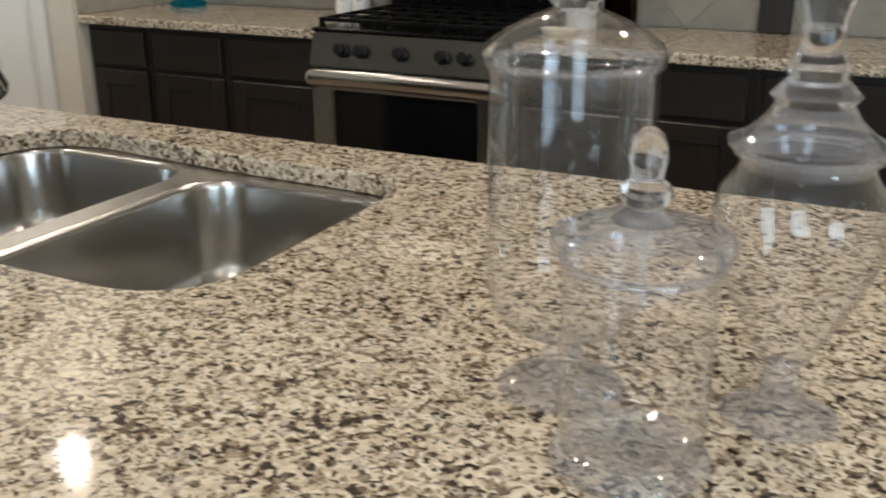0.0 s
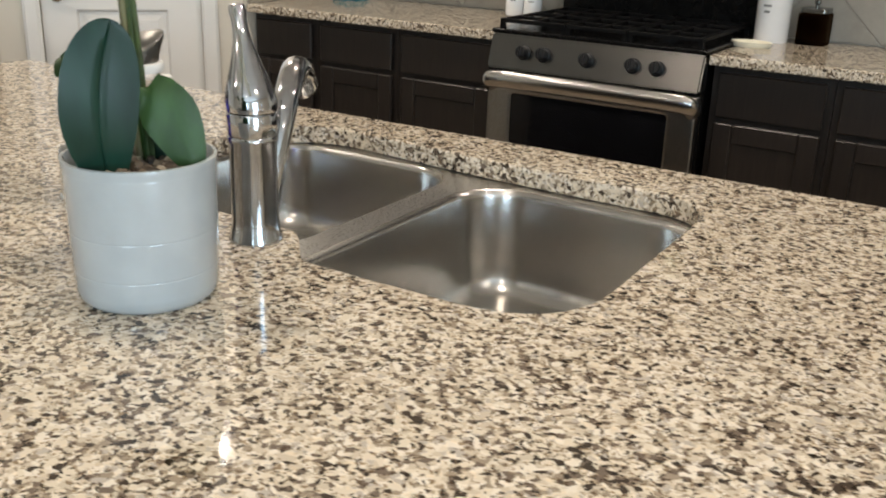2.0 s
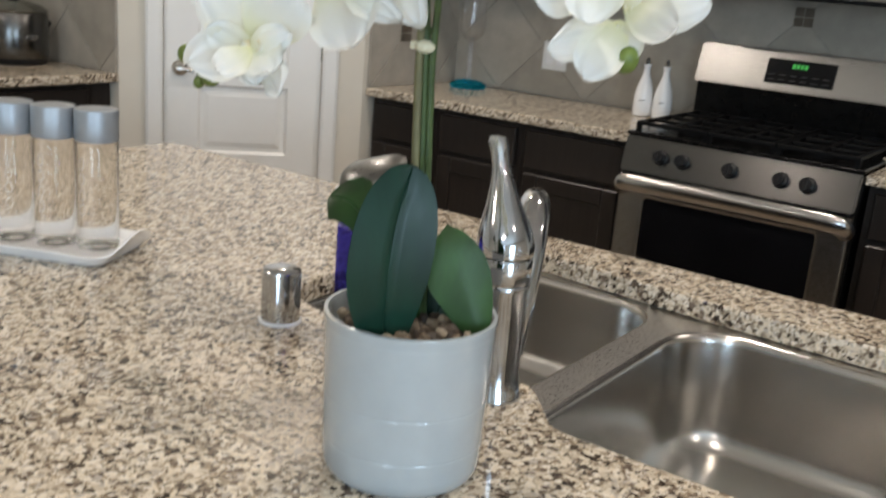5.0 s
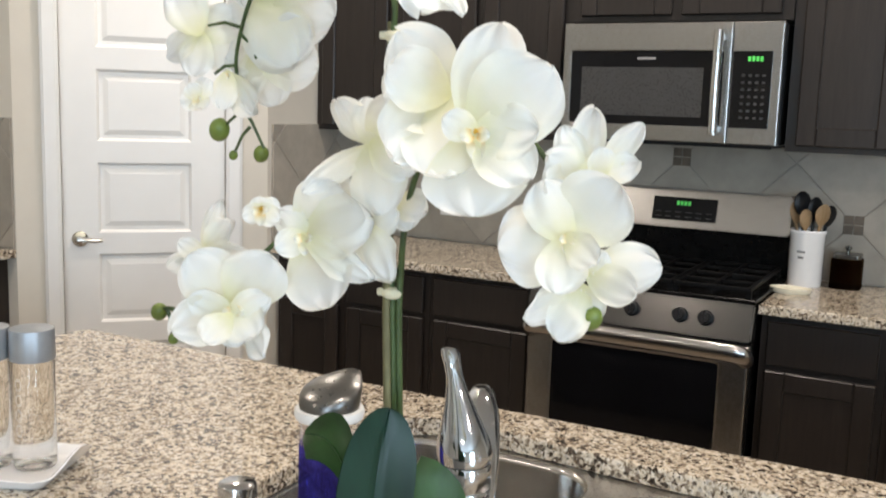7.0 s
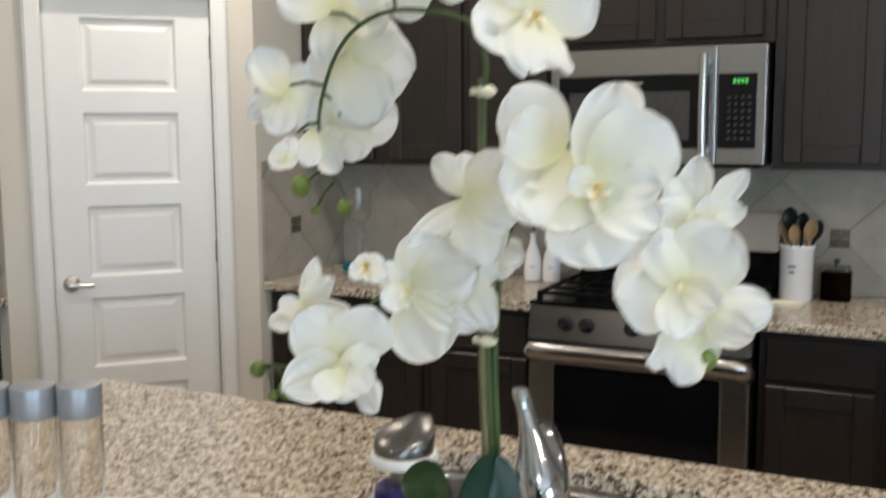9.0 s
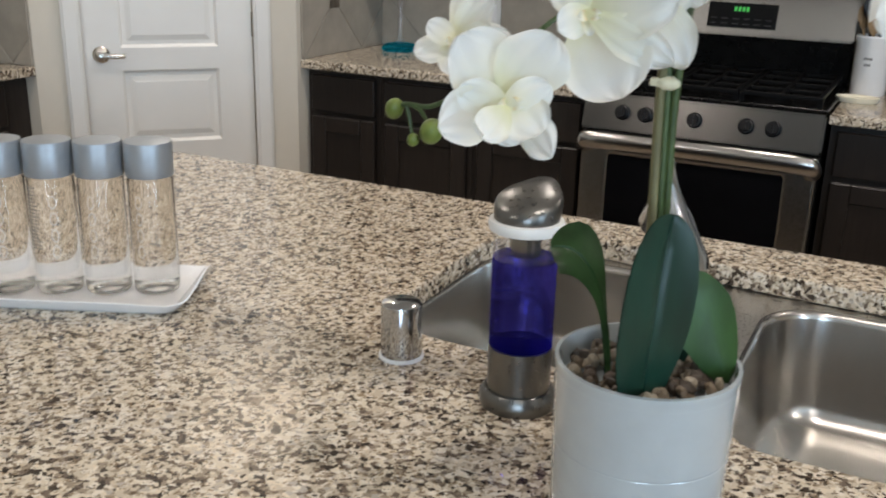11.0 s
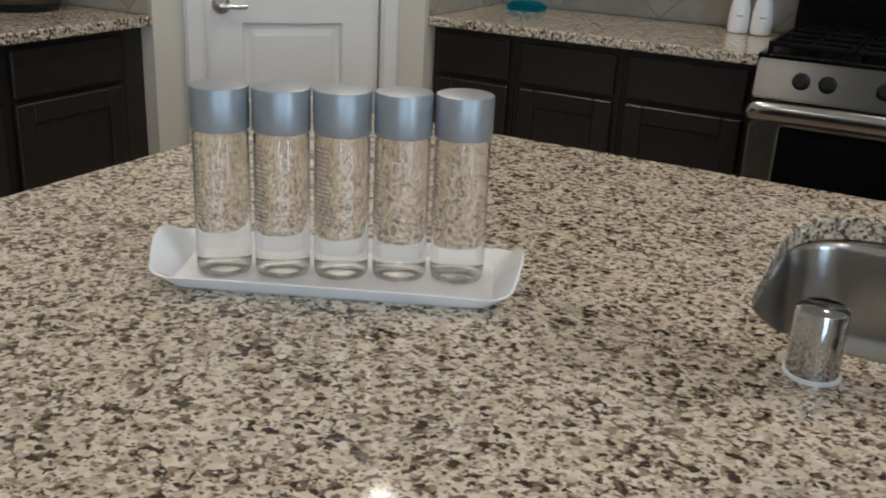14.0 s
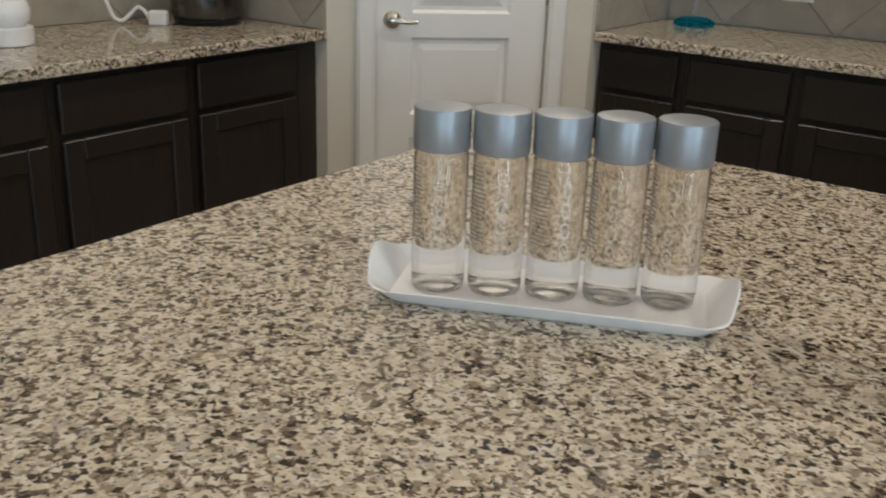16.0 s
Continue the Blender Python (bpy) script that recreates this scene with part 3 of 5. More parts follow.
# ---- the island ----
ISL_L, ISL_R, ISL_F, ISL_B = -2.037, 1.75, 0.03, 1.568
isl = thing("island_cabinet", "dark espresso wood kitchen island under granite", "cabinet", pose(0, 0, 0))
part("body", bx(ISL_L + 0.05, -1.16, 0.3, ISL_B - 0.05, 0.1, 0.879), CABINET, isl)
part("body", bx(-0.04, ISL_R - 0.05, 0.3, ISL_B - 0.05, 0.1, 0.879), CABINET, isl)
part("front_panel", bx(-1.16, -0.04, 0.3, 0.32, 0.1, 0.879), CABINET, isl)
part("rear_panel", bx(-1.16, -0.04, ISL_B - 0.07, ISL_B - 0.05, 0.1, 0.879), CABINET, isl)
part("toe_kick", bx(ISL_L + 0.12, ISL_R - 0.12, 0.36, ISL_B - 0.12, 0, 0.1), CABINET_IN, isl)
CUT = fillet([(-0.148, 1.412), (-0.57, 1.425), (-1.045, 1.468), (-1.03, 0.93), (-0.575, 0.925), (-0.50, 0.842), (-0.138, 0.842)], [0.11, 0.3, 0.17, 0.13, 0.05, 0.05, 0.14], 8)
slab_outer = fillet([(ISL_R, ISL_F), (ISL_R, ISL_B), (ISL_L, ISL_B), (ISL_L, ISL_F)], [0.03] * 4, 5)
top = structure("island_countertop", slab(slab_outer, [CUT], TOP - 0.036, TOP, 0.005), GRANITE, "polished speckled beige granite island top with sink cutout")

# undermount double sink
sink = thing("kitchen_sink", "double bowl undermount stainless steel sink in granite", "sink", pose(0, 0, TOP - 0.037))


def bowl_loops(x0, x1, y0, y1, r, depth):
    """Rolled lip, slightly tapered walls, a generous round into the floor."""
    out = []
    steps = [(0.0, 0.0), (0.003, -0.0006), (0.006, -0.0026), (0.0085, -0.006), (0.010, -0.012), (0.014, -depth * 0.5), (0.019, -depth + 0.05)]
    steps += [(0.021 + 0.042 * (1 - math.cos(radians(a))), -depth + 0.042 * (1 - math.sin(radians(a)))) for a in (15, 30, 45, 60, 75, 90)]
    for inset, z in steps:
        out.append((rounded(x0 + inset, x1 - inset, y0 + inset, y1 - inset, max(0.03, r - inset * 0.7), 10), z))
    return out


bowls = ((-1.05, -0.614, 0.905, 1.434, 0.10, 0.17), (-0.566, -0.140, 0.834, 1.402, 0.10, 0.185))
holes = [rounded(b[0], b[1], b[2], b[3], b[4], 10) for b in bowls]
bm = slab(fillet([(-0.10, 1.47), (-1.09, 1.51), (-1.09, 0.87), (-0.6, 0.80), (-0.10, 0.80)], [0.03] * 5, 4), holes, -0.002, 0.0)
part("rim", bm, SINK_STEEL, sink)
for b in bowls:
    cx, cy = (b[0] + b[1]) / 2, (b[2] + b[3]) / 2
    bm = rings_mesh(bmesh.new(), bowl_loops(b[0] - cx, b[1] - cx, b[2] - cy, b[3] - cy, b[4], b[5]))
    bo = part("bowl", bm, BOWL_STEEL, sink, "", True, Matrix.Translation((cx, cy, 0)))
    part("drain", lt([(0.0, -b[5] + 0.002), (0.03, -b[5] + 0.0015), (0.034, -b[5] + 0.004), (0.055, -b[5] + 0.003), (0.057, -b[5] + 0.0006)], 24, (0, 0.05, 0)), CHROME, bo, "round chrome drain", True)

# faucet
fa = thing("faucet", "polished chrome single-lever kitchen faucet on granite", "faucet", pose(-0.60, 0.868, TOP))
part("body", lt([(0, 0), (0.036, 0), (0.036, 0.004), (0.033, 0.010), (0.0305, 0.03), (0.031, 0.132), (0.0325, 0.135), (0.0325, 0.139), (0.031, 0.141)], 32), FAUCET_CHROME, fa, "", True)
part("collar", lt([(0.031, 0.141), (0.0325, 0.144), (0.0325, 0.168), (0.031, 0.171), (0, 0.171)], 32), CHROME, fa, "", True)
bm = bmesh.new()
lev = [(0, 0.173), (0.0325, 0.173), (0.0335, 0.184), (0.0315, 0.197), (0.0265, 0.213), (0.021, 0.229), (0.0165, 0.244), (0.0125, 0.259), (0.0102, 0.273), (0.0102, 0.288), (0.0115, 0.299), (0.0095, 0.306), (0, 0.309)]
lathe(bm, lev, 28)
for v in bm.verts:
    k = max(0, v.co.z - 0.178) / 0.13
    v.co.x -= 0.034 * k ** 1.35
    v.co.y += 0.015 * k ** 1.35
    v.co.z -= 0.006 * k
part("lever", bm, CHROME, fa, "tapering chrome lever", True)
pts = smooth_path([(0.010, 0.016, 0.05), (0.008, 0.034, 0.105), (-0.002, 0.062, 0.155), (-0.022, 0.100, 0.188), (-0.047, 0.140, 0.200), (-0.067, 0.174, 0.190), (-0.076, 0.190, 0.170)], 6)
part("spout", tube(bmesh.new(), pts, [0.0160 + 0.007 * (i / (len(pts) - 1)) ** 2 for i in range(len(pts))], 18), CHROME, fa, "curved chrome spout", True)
d = Vector((-0.014, 0.025, -0.03)).normalized()
part("aerator", tube(bmesh.new(), [Vector(pts[-1]) - d * 0.004, Vector(pts[-1]) + d * 0.010], [0.0215, 0.0195], 18), DARK_CHROME, fa, "dark round spray head")

# air-gap cap
ag = thing("air_gap_cap", "small chrome cylindrical air gap cap on granite", "cap", pose(-0.936, 0.856, TOP))
part("cap", lt([(0.0265, 0.004), (0.0265, 0.068), (0.0255, 0.073), (0.022, 0.0755), (0, 0.076)], 32), CHROME, ag, "", True)
part("base_ring", lt([(0, 0), (0.029, 0), (0.029, 0.003), (0.0265, 0.0045), (0, 0.0045)], 32), WHITE_PLASTIC, ag, "white base ring")

# automatic soap dispenser
sd = thing("soap_dispenser", "automatic soap dispenser with violet blue soap, steel body", "dispenser", pose(-0.757, 0.814, TOP) @ Matrix.Diagonal((1, 1, 1.12, 1)))
part("foot", lt([(0, 0), (0.043, 0), (0.0445, 0.004), (0.0445, 0.014), (0.040, 0.020), (0, 0.020)], 36), DISPENSER_STEEL, sd, "", True)
part("body", lt([(0, 0.02), (0.0365, 0.02), (0.0365, 0.066), (0, 0.066)], 36), DISPENSER_STEEL, sd, "", True)
part("tank", lt([(0.0363, 0.161), (0.0365, 0.19)], 36), CLEAR, sd, "clear plastic tank", True)
part("soap", lt([(0, 0.0675), (0.0362, 0.0675), (0.0364, 0.160), (0, 0.160)], 36), SOAP, sd, "violet blue liquid soap", True)
part("pump", lt([(0, 0.162), (0.016, 0.162), (0.017, 0.166), (0.017, 0.187), (0, 0.187)], 20), DARK_CHROME, sd, "dark pump under the ring", True)
part("ring", lt([(0.034, 0.188), (0.041, 0.189), (0.0425, 0.194), (0.041, 0.199), (0.034, 0.2)], 36), WHITE_PLASTIC, sd, "white plastic ring", True)
bm, dv, rs = bmesh.new(), Vector((0.05, 0.9987)), []
for r, z, k, push in ((0.036, 0.199, 0.0, 0.0), (0.037, 0.203, 0.2, 0.0), (0.0375, 0.208, 0.62, 0.002), (0.0365, 0.2105, 0.66, 0.003), (0.034, 0.2125, 0.66, 0.003), (0.018, 0.2165, 0.66, 0.003), (0.003, 0.218, 0.66, 0.003)):
    ring = []
    for i in range(36):
        a = 2 * math.pi * i / 36
        p = Vector((math.cos(a), math.sin(a)))
        s = p.dot(dv)
        e = 1 + (0.36 * max(0, s) ** 9 if k > 0.3 else 0)
        q = p * r * e + dv * push
        ring.append(bm.verts.new((q.x, q.y, z + k * (q.dot(dv) + 0.034) * 0.36)))
    rs.append(ring)
for a, b in zip(rs, rs[1:]):
    for i in range(36):
        bm.faces.new((a[i], a[(i + 1) % 36], b[(i + 1) % 36], b[i]))
bm.faces.new(rs[-1]), bm.faces.new(rs[0][::-1])
part("head", bm, DISPENSER_STEEL, sd, "slanted grey metal head with pointed spout", True)

# ---- tray and water bottles ----
TRAY = pose(-1.472, 0.793, TOP, 0, 0, 24.5)
tr = thing("serving_tray", "white rectangular tray with flared wavy ends", "tray", TRAY)
bm = bmesh.new()
TL, TW = 0.203, 0.084
loops = []
for inset, z, wave in ((0.028, 0.0, 0), (0.019, 0.0, 0), (0.014, 0.004, 0), (0.002, 0.018, 1), (0.0, 0.0205, 1), (0.0022, 0.0215, 1), (0.005, 0.0198, 1), (0.018, 0.0078, 0), (0.025, 0.0065, 0)):
    loops.append((rounded(-TL + inset, TL - inset, -TW + inset, TW - inset, 0.02, 8), z, wave))
rs = []
for pts, z, wave in loops:
    ring = []
    n = len(pts)
    for k in range(n):
        for q in range(6):
            a, b = Vector(pts[k]), Vector(pts[(k + 1) % n])
            if (b - a).length < 0.03 and q:
                continue
            p = a.lerp(b, q / 6)
            lift = 0.0
            if wave:
                e = math.exp(-((abs(p.x) - TL) / 0.03) ** 2)
                lift = e * 0.017 * (1 + math.cos(math.pi * p.y / TW)) / 2 * 1.6 - 0.006 * math.exp(-((abs(p.x) - TL + 0.035) / 0.012) ** 2)
                p = Vector((p.x + math.copysign(0.017, p.x) * e * math.cos(math.pi * p.y / TW / 2), p.y))
            ring.append(bm.verts.new((p.x, p.y, z + lift)))
    rs.append(ring)
rows = [[tuple(v.co) for v in r] for r in rs]
bm.free()


def tray_part(name, picked, close_first, close_last):
    bm = bmesh.new()
    rs = [[bm.verts.new(p) for p in r] for r in picked]
    for a, b in zip(rs, rs[1:]):
        for i in range(len(a)):
            bm.faces.new((a[i], a[(i + 1) % len(a)], b[(i + 1) % len(a)], b[i]))
    if close_first:
        bm.faces.new(rs[0][::-1])
    if close_last:
        bm.faces.new(rs[-1])
    return part(name, bm, PORCELAIN, tr, "", True)


tray_part("base", rows[:3], True, False)
tray_part("rim", rows[2:8], False, False)
tray_part("dish", rows[7:], False, True)

BOT = thing("water_bottle", "clear cylindrical water bottle with silver cap, full", "bottle", pose(-1.589, 0.724, TOP + 0.0075) @ Matrix.Diagonal((1.05, 1.05, 1, 1)), "bottles on the tray")
part("bottle", lt([(0, 0.013), (0.012, 0.0115), (0.020, 0.006), (0.0245, 0.0), (0.0285, 0.001), (0.0305, 0.005), (0.0308, 0.012), (0.0305, 0.166), (0.029, 0.171), (0.02, 0.1715), (0, 0.1715)], 40), WATER, BOT, "clear water-filled plastic", True)
part("cap", lt([(0, 0.172), (0.0312, 0.172), (0.0318, 0.174), (0.0318, 0.2185), (0.0310, 0.2207), (0.029, 0.2213), (0, 0.2205)], 40), SILVER, BOT, "satin silver cap", True)


def curved_bar(bm, r, a0, a1, z0, z1, n=4):
    lo = [bm.verts.new((r * math.cos(a0 + (a1 - a0) * k / n), r * math.sin(a0 + (a1 - a0) * k / n), z0)) for k in range(n + 1)]
    hi = [bm.verts.new((r * math.cos(a0 + (a1 - a0) * k / n), r * math.sin(a0 + (a1 - a0) * k / n), z1)) for k in range(n + 1)]
    for k in range(n):
        bm.faces.new((lo[k], lo[k + 1], hi[k + 1], hi[k]))


part("thick_base", lt([(0.0215, 0.0058), (0.0245, 0.0008), (0.0283, 0.0018), (0.0300, 0.0056), (0.0296, 0.0078), (0.025, 0.0072), (0.0215, 0.0058)], 32), BASE_GREY, BOT, "thick grey-clear bottle base", True)
bm = bmesh.new()
mid = radians(-58)
for zc in (0.066, 0.09, 0.114, 0.138):
    for k in range(20):
        a, b = 2 * math.pi * k / 20, 2 * math.pi * (k + 1) / 20
        q = [bm.verts.new((0.0311 * math.cos(mid + s * 0.16 * math.cos(t)), 0.0311 * math.sin(mid + s * 0.16 * math.cos(t)), zc + s * 0.0095 * math.sin(t))) for s, t in ((1, a), (1, b), (0.84, b), (0.84, a))]
        bm.faces.new(q)
part("emblem", bm, FAINT_PRINT, BOT, "pale printed rings")
bm, rnd = bmesh.new(), random.Random(4)
for k in range(18):
    z = 0.157 - 0.0052 * k
    curved_bar(bm, 0.0311, radians(-135), radians(-135 + rnd.uniform(34, 46)), z, z + 0.0016)
part("label_print", bm, GREY_PRINT, BOT, "grey printed lines")
for k, spin in enumerate((8, 16, -14, -22), 1):
    copy_thing(BOT, pose(-1.589 + 0.0596 * k, 0.724 + 0.0350 * k, TOP + 0.0075, 0, 0, spin))


# ---- glass apothecary jars ----
def shell(outer, t=0.0025):
    """The wall of a blown jar, turned in at the lip to its thickness."""
    r, z = outer[-1]
    return outer + [(r - t / 2, z + t / 2), (r - t, z), (r - t, z - 4 * t)]


j = thing("apothecary_jar", "short clear glass apothecary jar with knobbed lid", "jar", pose(0.414, 0.75, TOP), "glass jars")
part("body", lt(shell([(0.046, 0.016), (0.057, 0.024), (0.0595, 0.045), (0.0595, 0.16), (0.061, 0.172), (0.0605, 0.176)]), 48), CLEAR, j, "", True)
part("base", lt([(0, 0.004), (0.045, 0.003), (0.05, 0), (0.063, 0.002), (0.0655, 0.007), (0.063, 0.013), (0.057, 0.019), (0.052, 0.0145), (0.047, 0.019), (0.042, 0.013), (0.037, 0.017), (0.031, 0.0115), (0, 0.011)], 48), FOOT_GLASS, j, "thick rounded glass base", True)
lid = part("lid", lt([(0.056, 0.160), (0.0575, 0.178), (0.066, 0.180), (0.0695, 0.186), (0.069, 0.194), (0.062, 0.198), (0.050, 0.197), (0.034, 0.203), (0.018, 0.207), (0, 0.208)], 48), CLEAR_THICK, j, "flared glass lid", True)
part("knob", lt([(0, 0.205), (0.024, 0.206), (0.017, 0.211), (0.012, 0.216), (0.0185, 0.222), (0.0198, 0.228), (0.0175, 0.234), (0.0115, 0.238), (0.0125, 0.243), (0.0138, 0.252), (0.0136, 0.262), (0.0105, 0.271), (0.005, 0.276), (0, 0.277)], 32), CAST_GLASS, lid, "turned glass knob", True)

part("rim", lt([(0.058, 0.172), (0.0625, 0.173), (0.0632, 0.177), (0.060, 0.179), (0.058, 0.172)], 48), CLEAR_THICK, j, "", True)
j = thing("apothecary_jar", "tall clear glass footed apothecary jar with domed lid", "jar", pose(0.319, 0.848, TOP) @ Matrix.Diagonal((1, 1, 1.04, 1)), "glass jars")
part("body", lt(shell([(0.016, 0.05), (0.03, 0.053), (0.055, 0.066), (0.068, 0.084), (0.0715, 0.105), (0.0715, 0.28), (0.073, 0.292)]), 48), CLEAR, j, "", True)
part("foot", lt([(0, 0.004), (0.04, 0.002), (0.056, 0), (0.059, 0.003), (0.05, 0.010), (0.026, 0.018), (0.014, 0.026), (0.02, 0.033), (0.014, 0.040), (0.018, 0.049), (0, 0.051)], 48), FOOT_GLASS, j, "turned glass foot", True)
lid = part("lid", lt([(0.069, 0.272), (0.070, 0.290), (0.077, 0.293), (0.078, 0.299), (0.072, 0.308), (0.056, 0.318), (0.036, 0.327), (0.02, 0.334), (0, 0.336)], 48), CLEAR, j, "domed glass lid", True)
part("knob", lt([(0, 0.334), (0.020, 0.335), (0.024, 0.344), (0.016, 0.358), (0.022, 0.37), (0.026, 0.381), (0.022, 0.392), (0.012, 0.401), (0, 0.404)], 32), CAST_GLASS, lid, "turned glass knob", True)

part("rim", lt([(0.070, 0.288), (0.0755, 0.289), (0.0762, 0.293), (0.072, 0.295), (0.070, 0.288)], 48), CLEAR_THICK, j, "", True)
j = thing("apothecary_jar", "clear glass urn-shaped footed jar with tall finial lid", "jar", pose(0.508, 0.882, TOP) @ Matrix.Diagonal((1, 1, 0.955, 1)), "glass jars")
part("body", lt(shell([(0.012, 0.052), (0.02, 0.06), (0.034, 0.085), (0.054, 0.125), (0.068, 0.165), (0.0715, 0.195), (0.066, 0.218), (0.055, 0.232), (0.052, 0.243), (0.056, 0.25)]), 48), CLEAR, j, "", True)
part("foot", lt([(0, 0.004), (0.035, 0.002), (0.048, 0), (0.051, 0.003), (0.042, 0.010), (0.02, 0.017), (0.012, 0.028), (0.019, 0.036), (0.012, 0.044), (0.015, 0.053), (0, 0.055)], 48), FOOT_GLASS, j, "turned glass foot", True)
lid = part("lid", lt([(0.049, 0.236), (0.051, 0.251), (0.063, 0.254), (0.064, 0.259), (0.05, 0.266), (0.036, 0.28), (0.03, 0.291), (0, 0.293)], 48), CLEAR_THICK, j, "flared glass lid", True)
part("finial", lt([(0, 0.291), (0.03, 0.291), (0.035, 0.298), (0.028, 0.306), (0.022, 0.313), (0.025, 0.322), (0.016, 0.334), (0.016, 0.36), (0.022, 0.375), (0.025, 0.392), (0.018, 0.408), (0, 0.415)], 32), CAST_GLASS, lid, "tall turned glass finial", True)

part("rim", lt([(0.053, 0.246), (0.058, 0.247), (0.0588, 0.251), (0.055, 0.253), (0.053, 0.246)], 48), CLEAR_THICK, j, "", True)

# ---- potted orchid ----
POT = Vector((-0.573, 0.661, TOP))
orc = thing("potted_orchid", "white phalaenopsis orchid in a pale grey glazed pot", "plant", Matrix.Translation(POT))
part("pot", lt([(r * (1 + 0.055 * z / 0.156), z * 1.04) for r, z in [(0, 0.003), (0.066, 0.003), (0.069, 0), (0.074, 0.002), (0.0775, 0.008), (0.0785, 0.016), (0.0785, 0.0355), (0.0785, 0.036), (0.0781, 0.0368), (0.0785, 0.0376), (0.0785, 0.0381), (0.0785, 0.078), (0.0785, 0.0785), (0.0781, 0.0793), (0.0785, 0.0801), (0.0785, 0.0806), (0.0785, 0.1435), (0.0785, 0.144), (0.0780, 0.147), (0.0790, 0.151), (0.0785, 0.1555), (0.075, 0.156), (0.073, 0.150), (0.0725, 0.133), (0, 0.133)]], 64), POT_GLAZE, orc, "pale grey glazed cylinder pot with throwing rings", True)
bm, rnd = bmesh.new(), random.Random(7)
for k in range(190):
    a, r = rnd.uniform(0, 6.283), 0.068 * math.sqrt(rnd.random())
    s = rnd.uniform(0.0045, 0.009)
    bmesh.ops.create_icosphere(bm, subdivisions=1, radius=s, matrix=pose(r * math.cos(a), r * math.sin(a), 0.143 + rnd.uniform(0, 0.009), rnd.uniform(0, 90), rnd.uniform(0, 90), rnd.uniform(0, 90)) @ Matrix.Diagonal((1.3, 0.9, 0.7, 1)))
tagged(part("bark_mulch", bm, PEBBLE, orc, "brown bark chips and pebbles"), kind="stuff")


def leaf(base, tip, bend, width, across, stalk=0.0, n=16):
    """A strap leaf from base to tip, bowed by the vector bend; across: the way its width runs; stalk: the narrow share of its length."""
    bm = bmesh.new()
    base, tip, bend, across = Vector(base), Vector(tip), Vector(bend), Vector(across).normalized()
    rows = []
    for i in range(n + 1):
        s = math.sin(math.pi / 2 * i / n)
        c = base.lerp(tip, s) + bend * 4 * s * (1 - s)
        d = ((tip - base) + bend * 4 * (1 - 2 * s)).normalized()
        side = (across - d * across.dot(d)).normalized()
        up = side.cross(d)
        w = width / 2 * (0.30 + 0.70 * math.sin(math.pi / 2 * min(1, s / 0.55))) * math.sqrt(max(0.0, 1 - max(0, (s - 0.6) / 0.4) ** 2.2))
        if stalk:
            w *= 0.14 + 0.86 * min(1, max(0, (s - stalk * 0.6) / stalk)) ** 1.3
        w = max(w, 0.001)
        rows.append([(c + side * w * u + up * (0.07 * w * abs(u) ** 1.5 + 0.0014 * math.sin(5 * s + 2 * u)), up) for u in (-1, -0.75, -0.5, -0.25, -0.06, 0, 0.06, 0.25, 0.5, 0.75, 1)])
    for flip in (0, 1):
        vs = [[bm.verts.new(p - up * 0.0016 * flip - (up * 0.0016 if j == 5 else Vector()) * (1 - flip)) for j, (p, up) in enumerate(r)] for r in rows]
        for a, b in zip(vs, vs[1:]):
            for j in range(10):
                q = (a[j], a[j + 1], b[j + 1], b[j])
                bm.faces.new(q if not flip else q[::-1])
    return bm


for base, tip, bend, w, across, stalk in (
        ((0.008, -0.045, 0.128), (0.020, -0.040, 0.310), (0.004, -0.020, 0.0), 0.078, (0.57, 0.82, 0.0), 0.0),
        ((-0.030, -0.012, 0.128), (-0.092, -0.020, 0.258), (0.010, 0.004, 0.040), 0.070, (0.27, 0.69, 0.33), 0.5),
        ((0.004, 0.008, 0.128), (0.068, 0.020, 0.146), (-0.016, -0.016, 0.100), 0.070, (0.62, 0.66, 0.30), 0.5),
        ((0.006, 0.020, 0.128), (0.016, 0.030, 0.225), (0.004, 0.006, 0.004), 0.044, (0.86, 0.50, 0.0), 0.0)):
    part("leaf", leaf(base, tip, bend, w, across, stalk), LIGHT_LEAF if stalk else LEAF, orc, "", True)


def at(x, y, z):
    return Vector((x, y, z)) - POT


stem_a = smooth_path([at(-0.572, 0.672, 1.04), at(-0.576, 0.666, 1.2), at(-0.579, 0.662, 1.325), at(-0.583, 0.66, 1.386), at(-0.582, 0.657, 1.462), at(-0.579, 0.652, 1.554), at(-0.574, 0.645, 1.591), at(-0.585, 0.64, 1.622), at(-0.614, 0.638, 1.634), at(-0.664, 0.638, 1.64), at(-0.706, 0.642, 1.629), at(-0.735, 0.646, 1.605), at(-0.754, 0.65, 1.571), at(-0.765, 0.654, 1.534), at(-0.761, 0.658, 1.496), at(-0.781, 0.66, 1.476), at(-0.793, 0.661, 1.469)], 5)
part("stem", tube(bmesh.new(), stem_a, [0.0036 - 0.0022 * i / len(stem_a) for i in range(len(stem_a))], 8), STEM, orc, "arching green flower stem", True)
stem_b = smooth_path([at(-0.570, 0.678, 1.04), at(-0.571, 0.668, 1.2), at(-0.571, 0.662, 1.33), at(-0.555, 0.655, 1.43), at(-0.50, 0.635, 1.50), at(-0.44, 0.615, 1.49), at(-0.39, 0.612, 1.44), at(-0.365, 0.612, 1.39), at(-0.352, 0.612, 1.345)], 6)
part("stem", tube(bmesh.new(), stem_b, [0.0036 - 0.0018 * i / len(stem_b) for i in range(len(stem_b))], 8), STEM, orc, "", True)
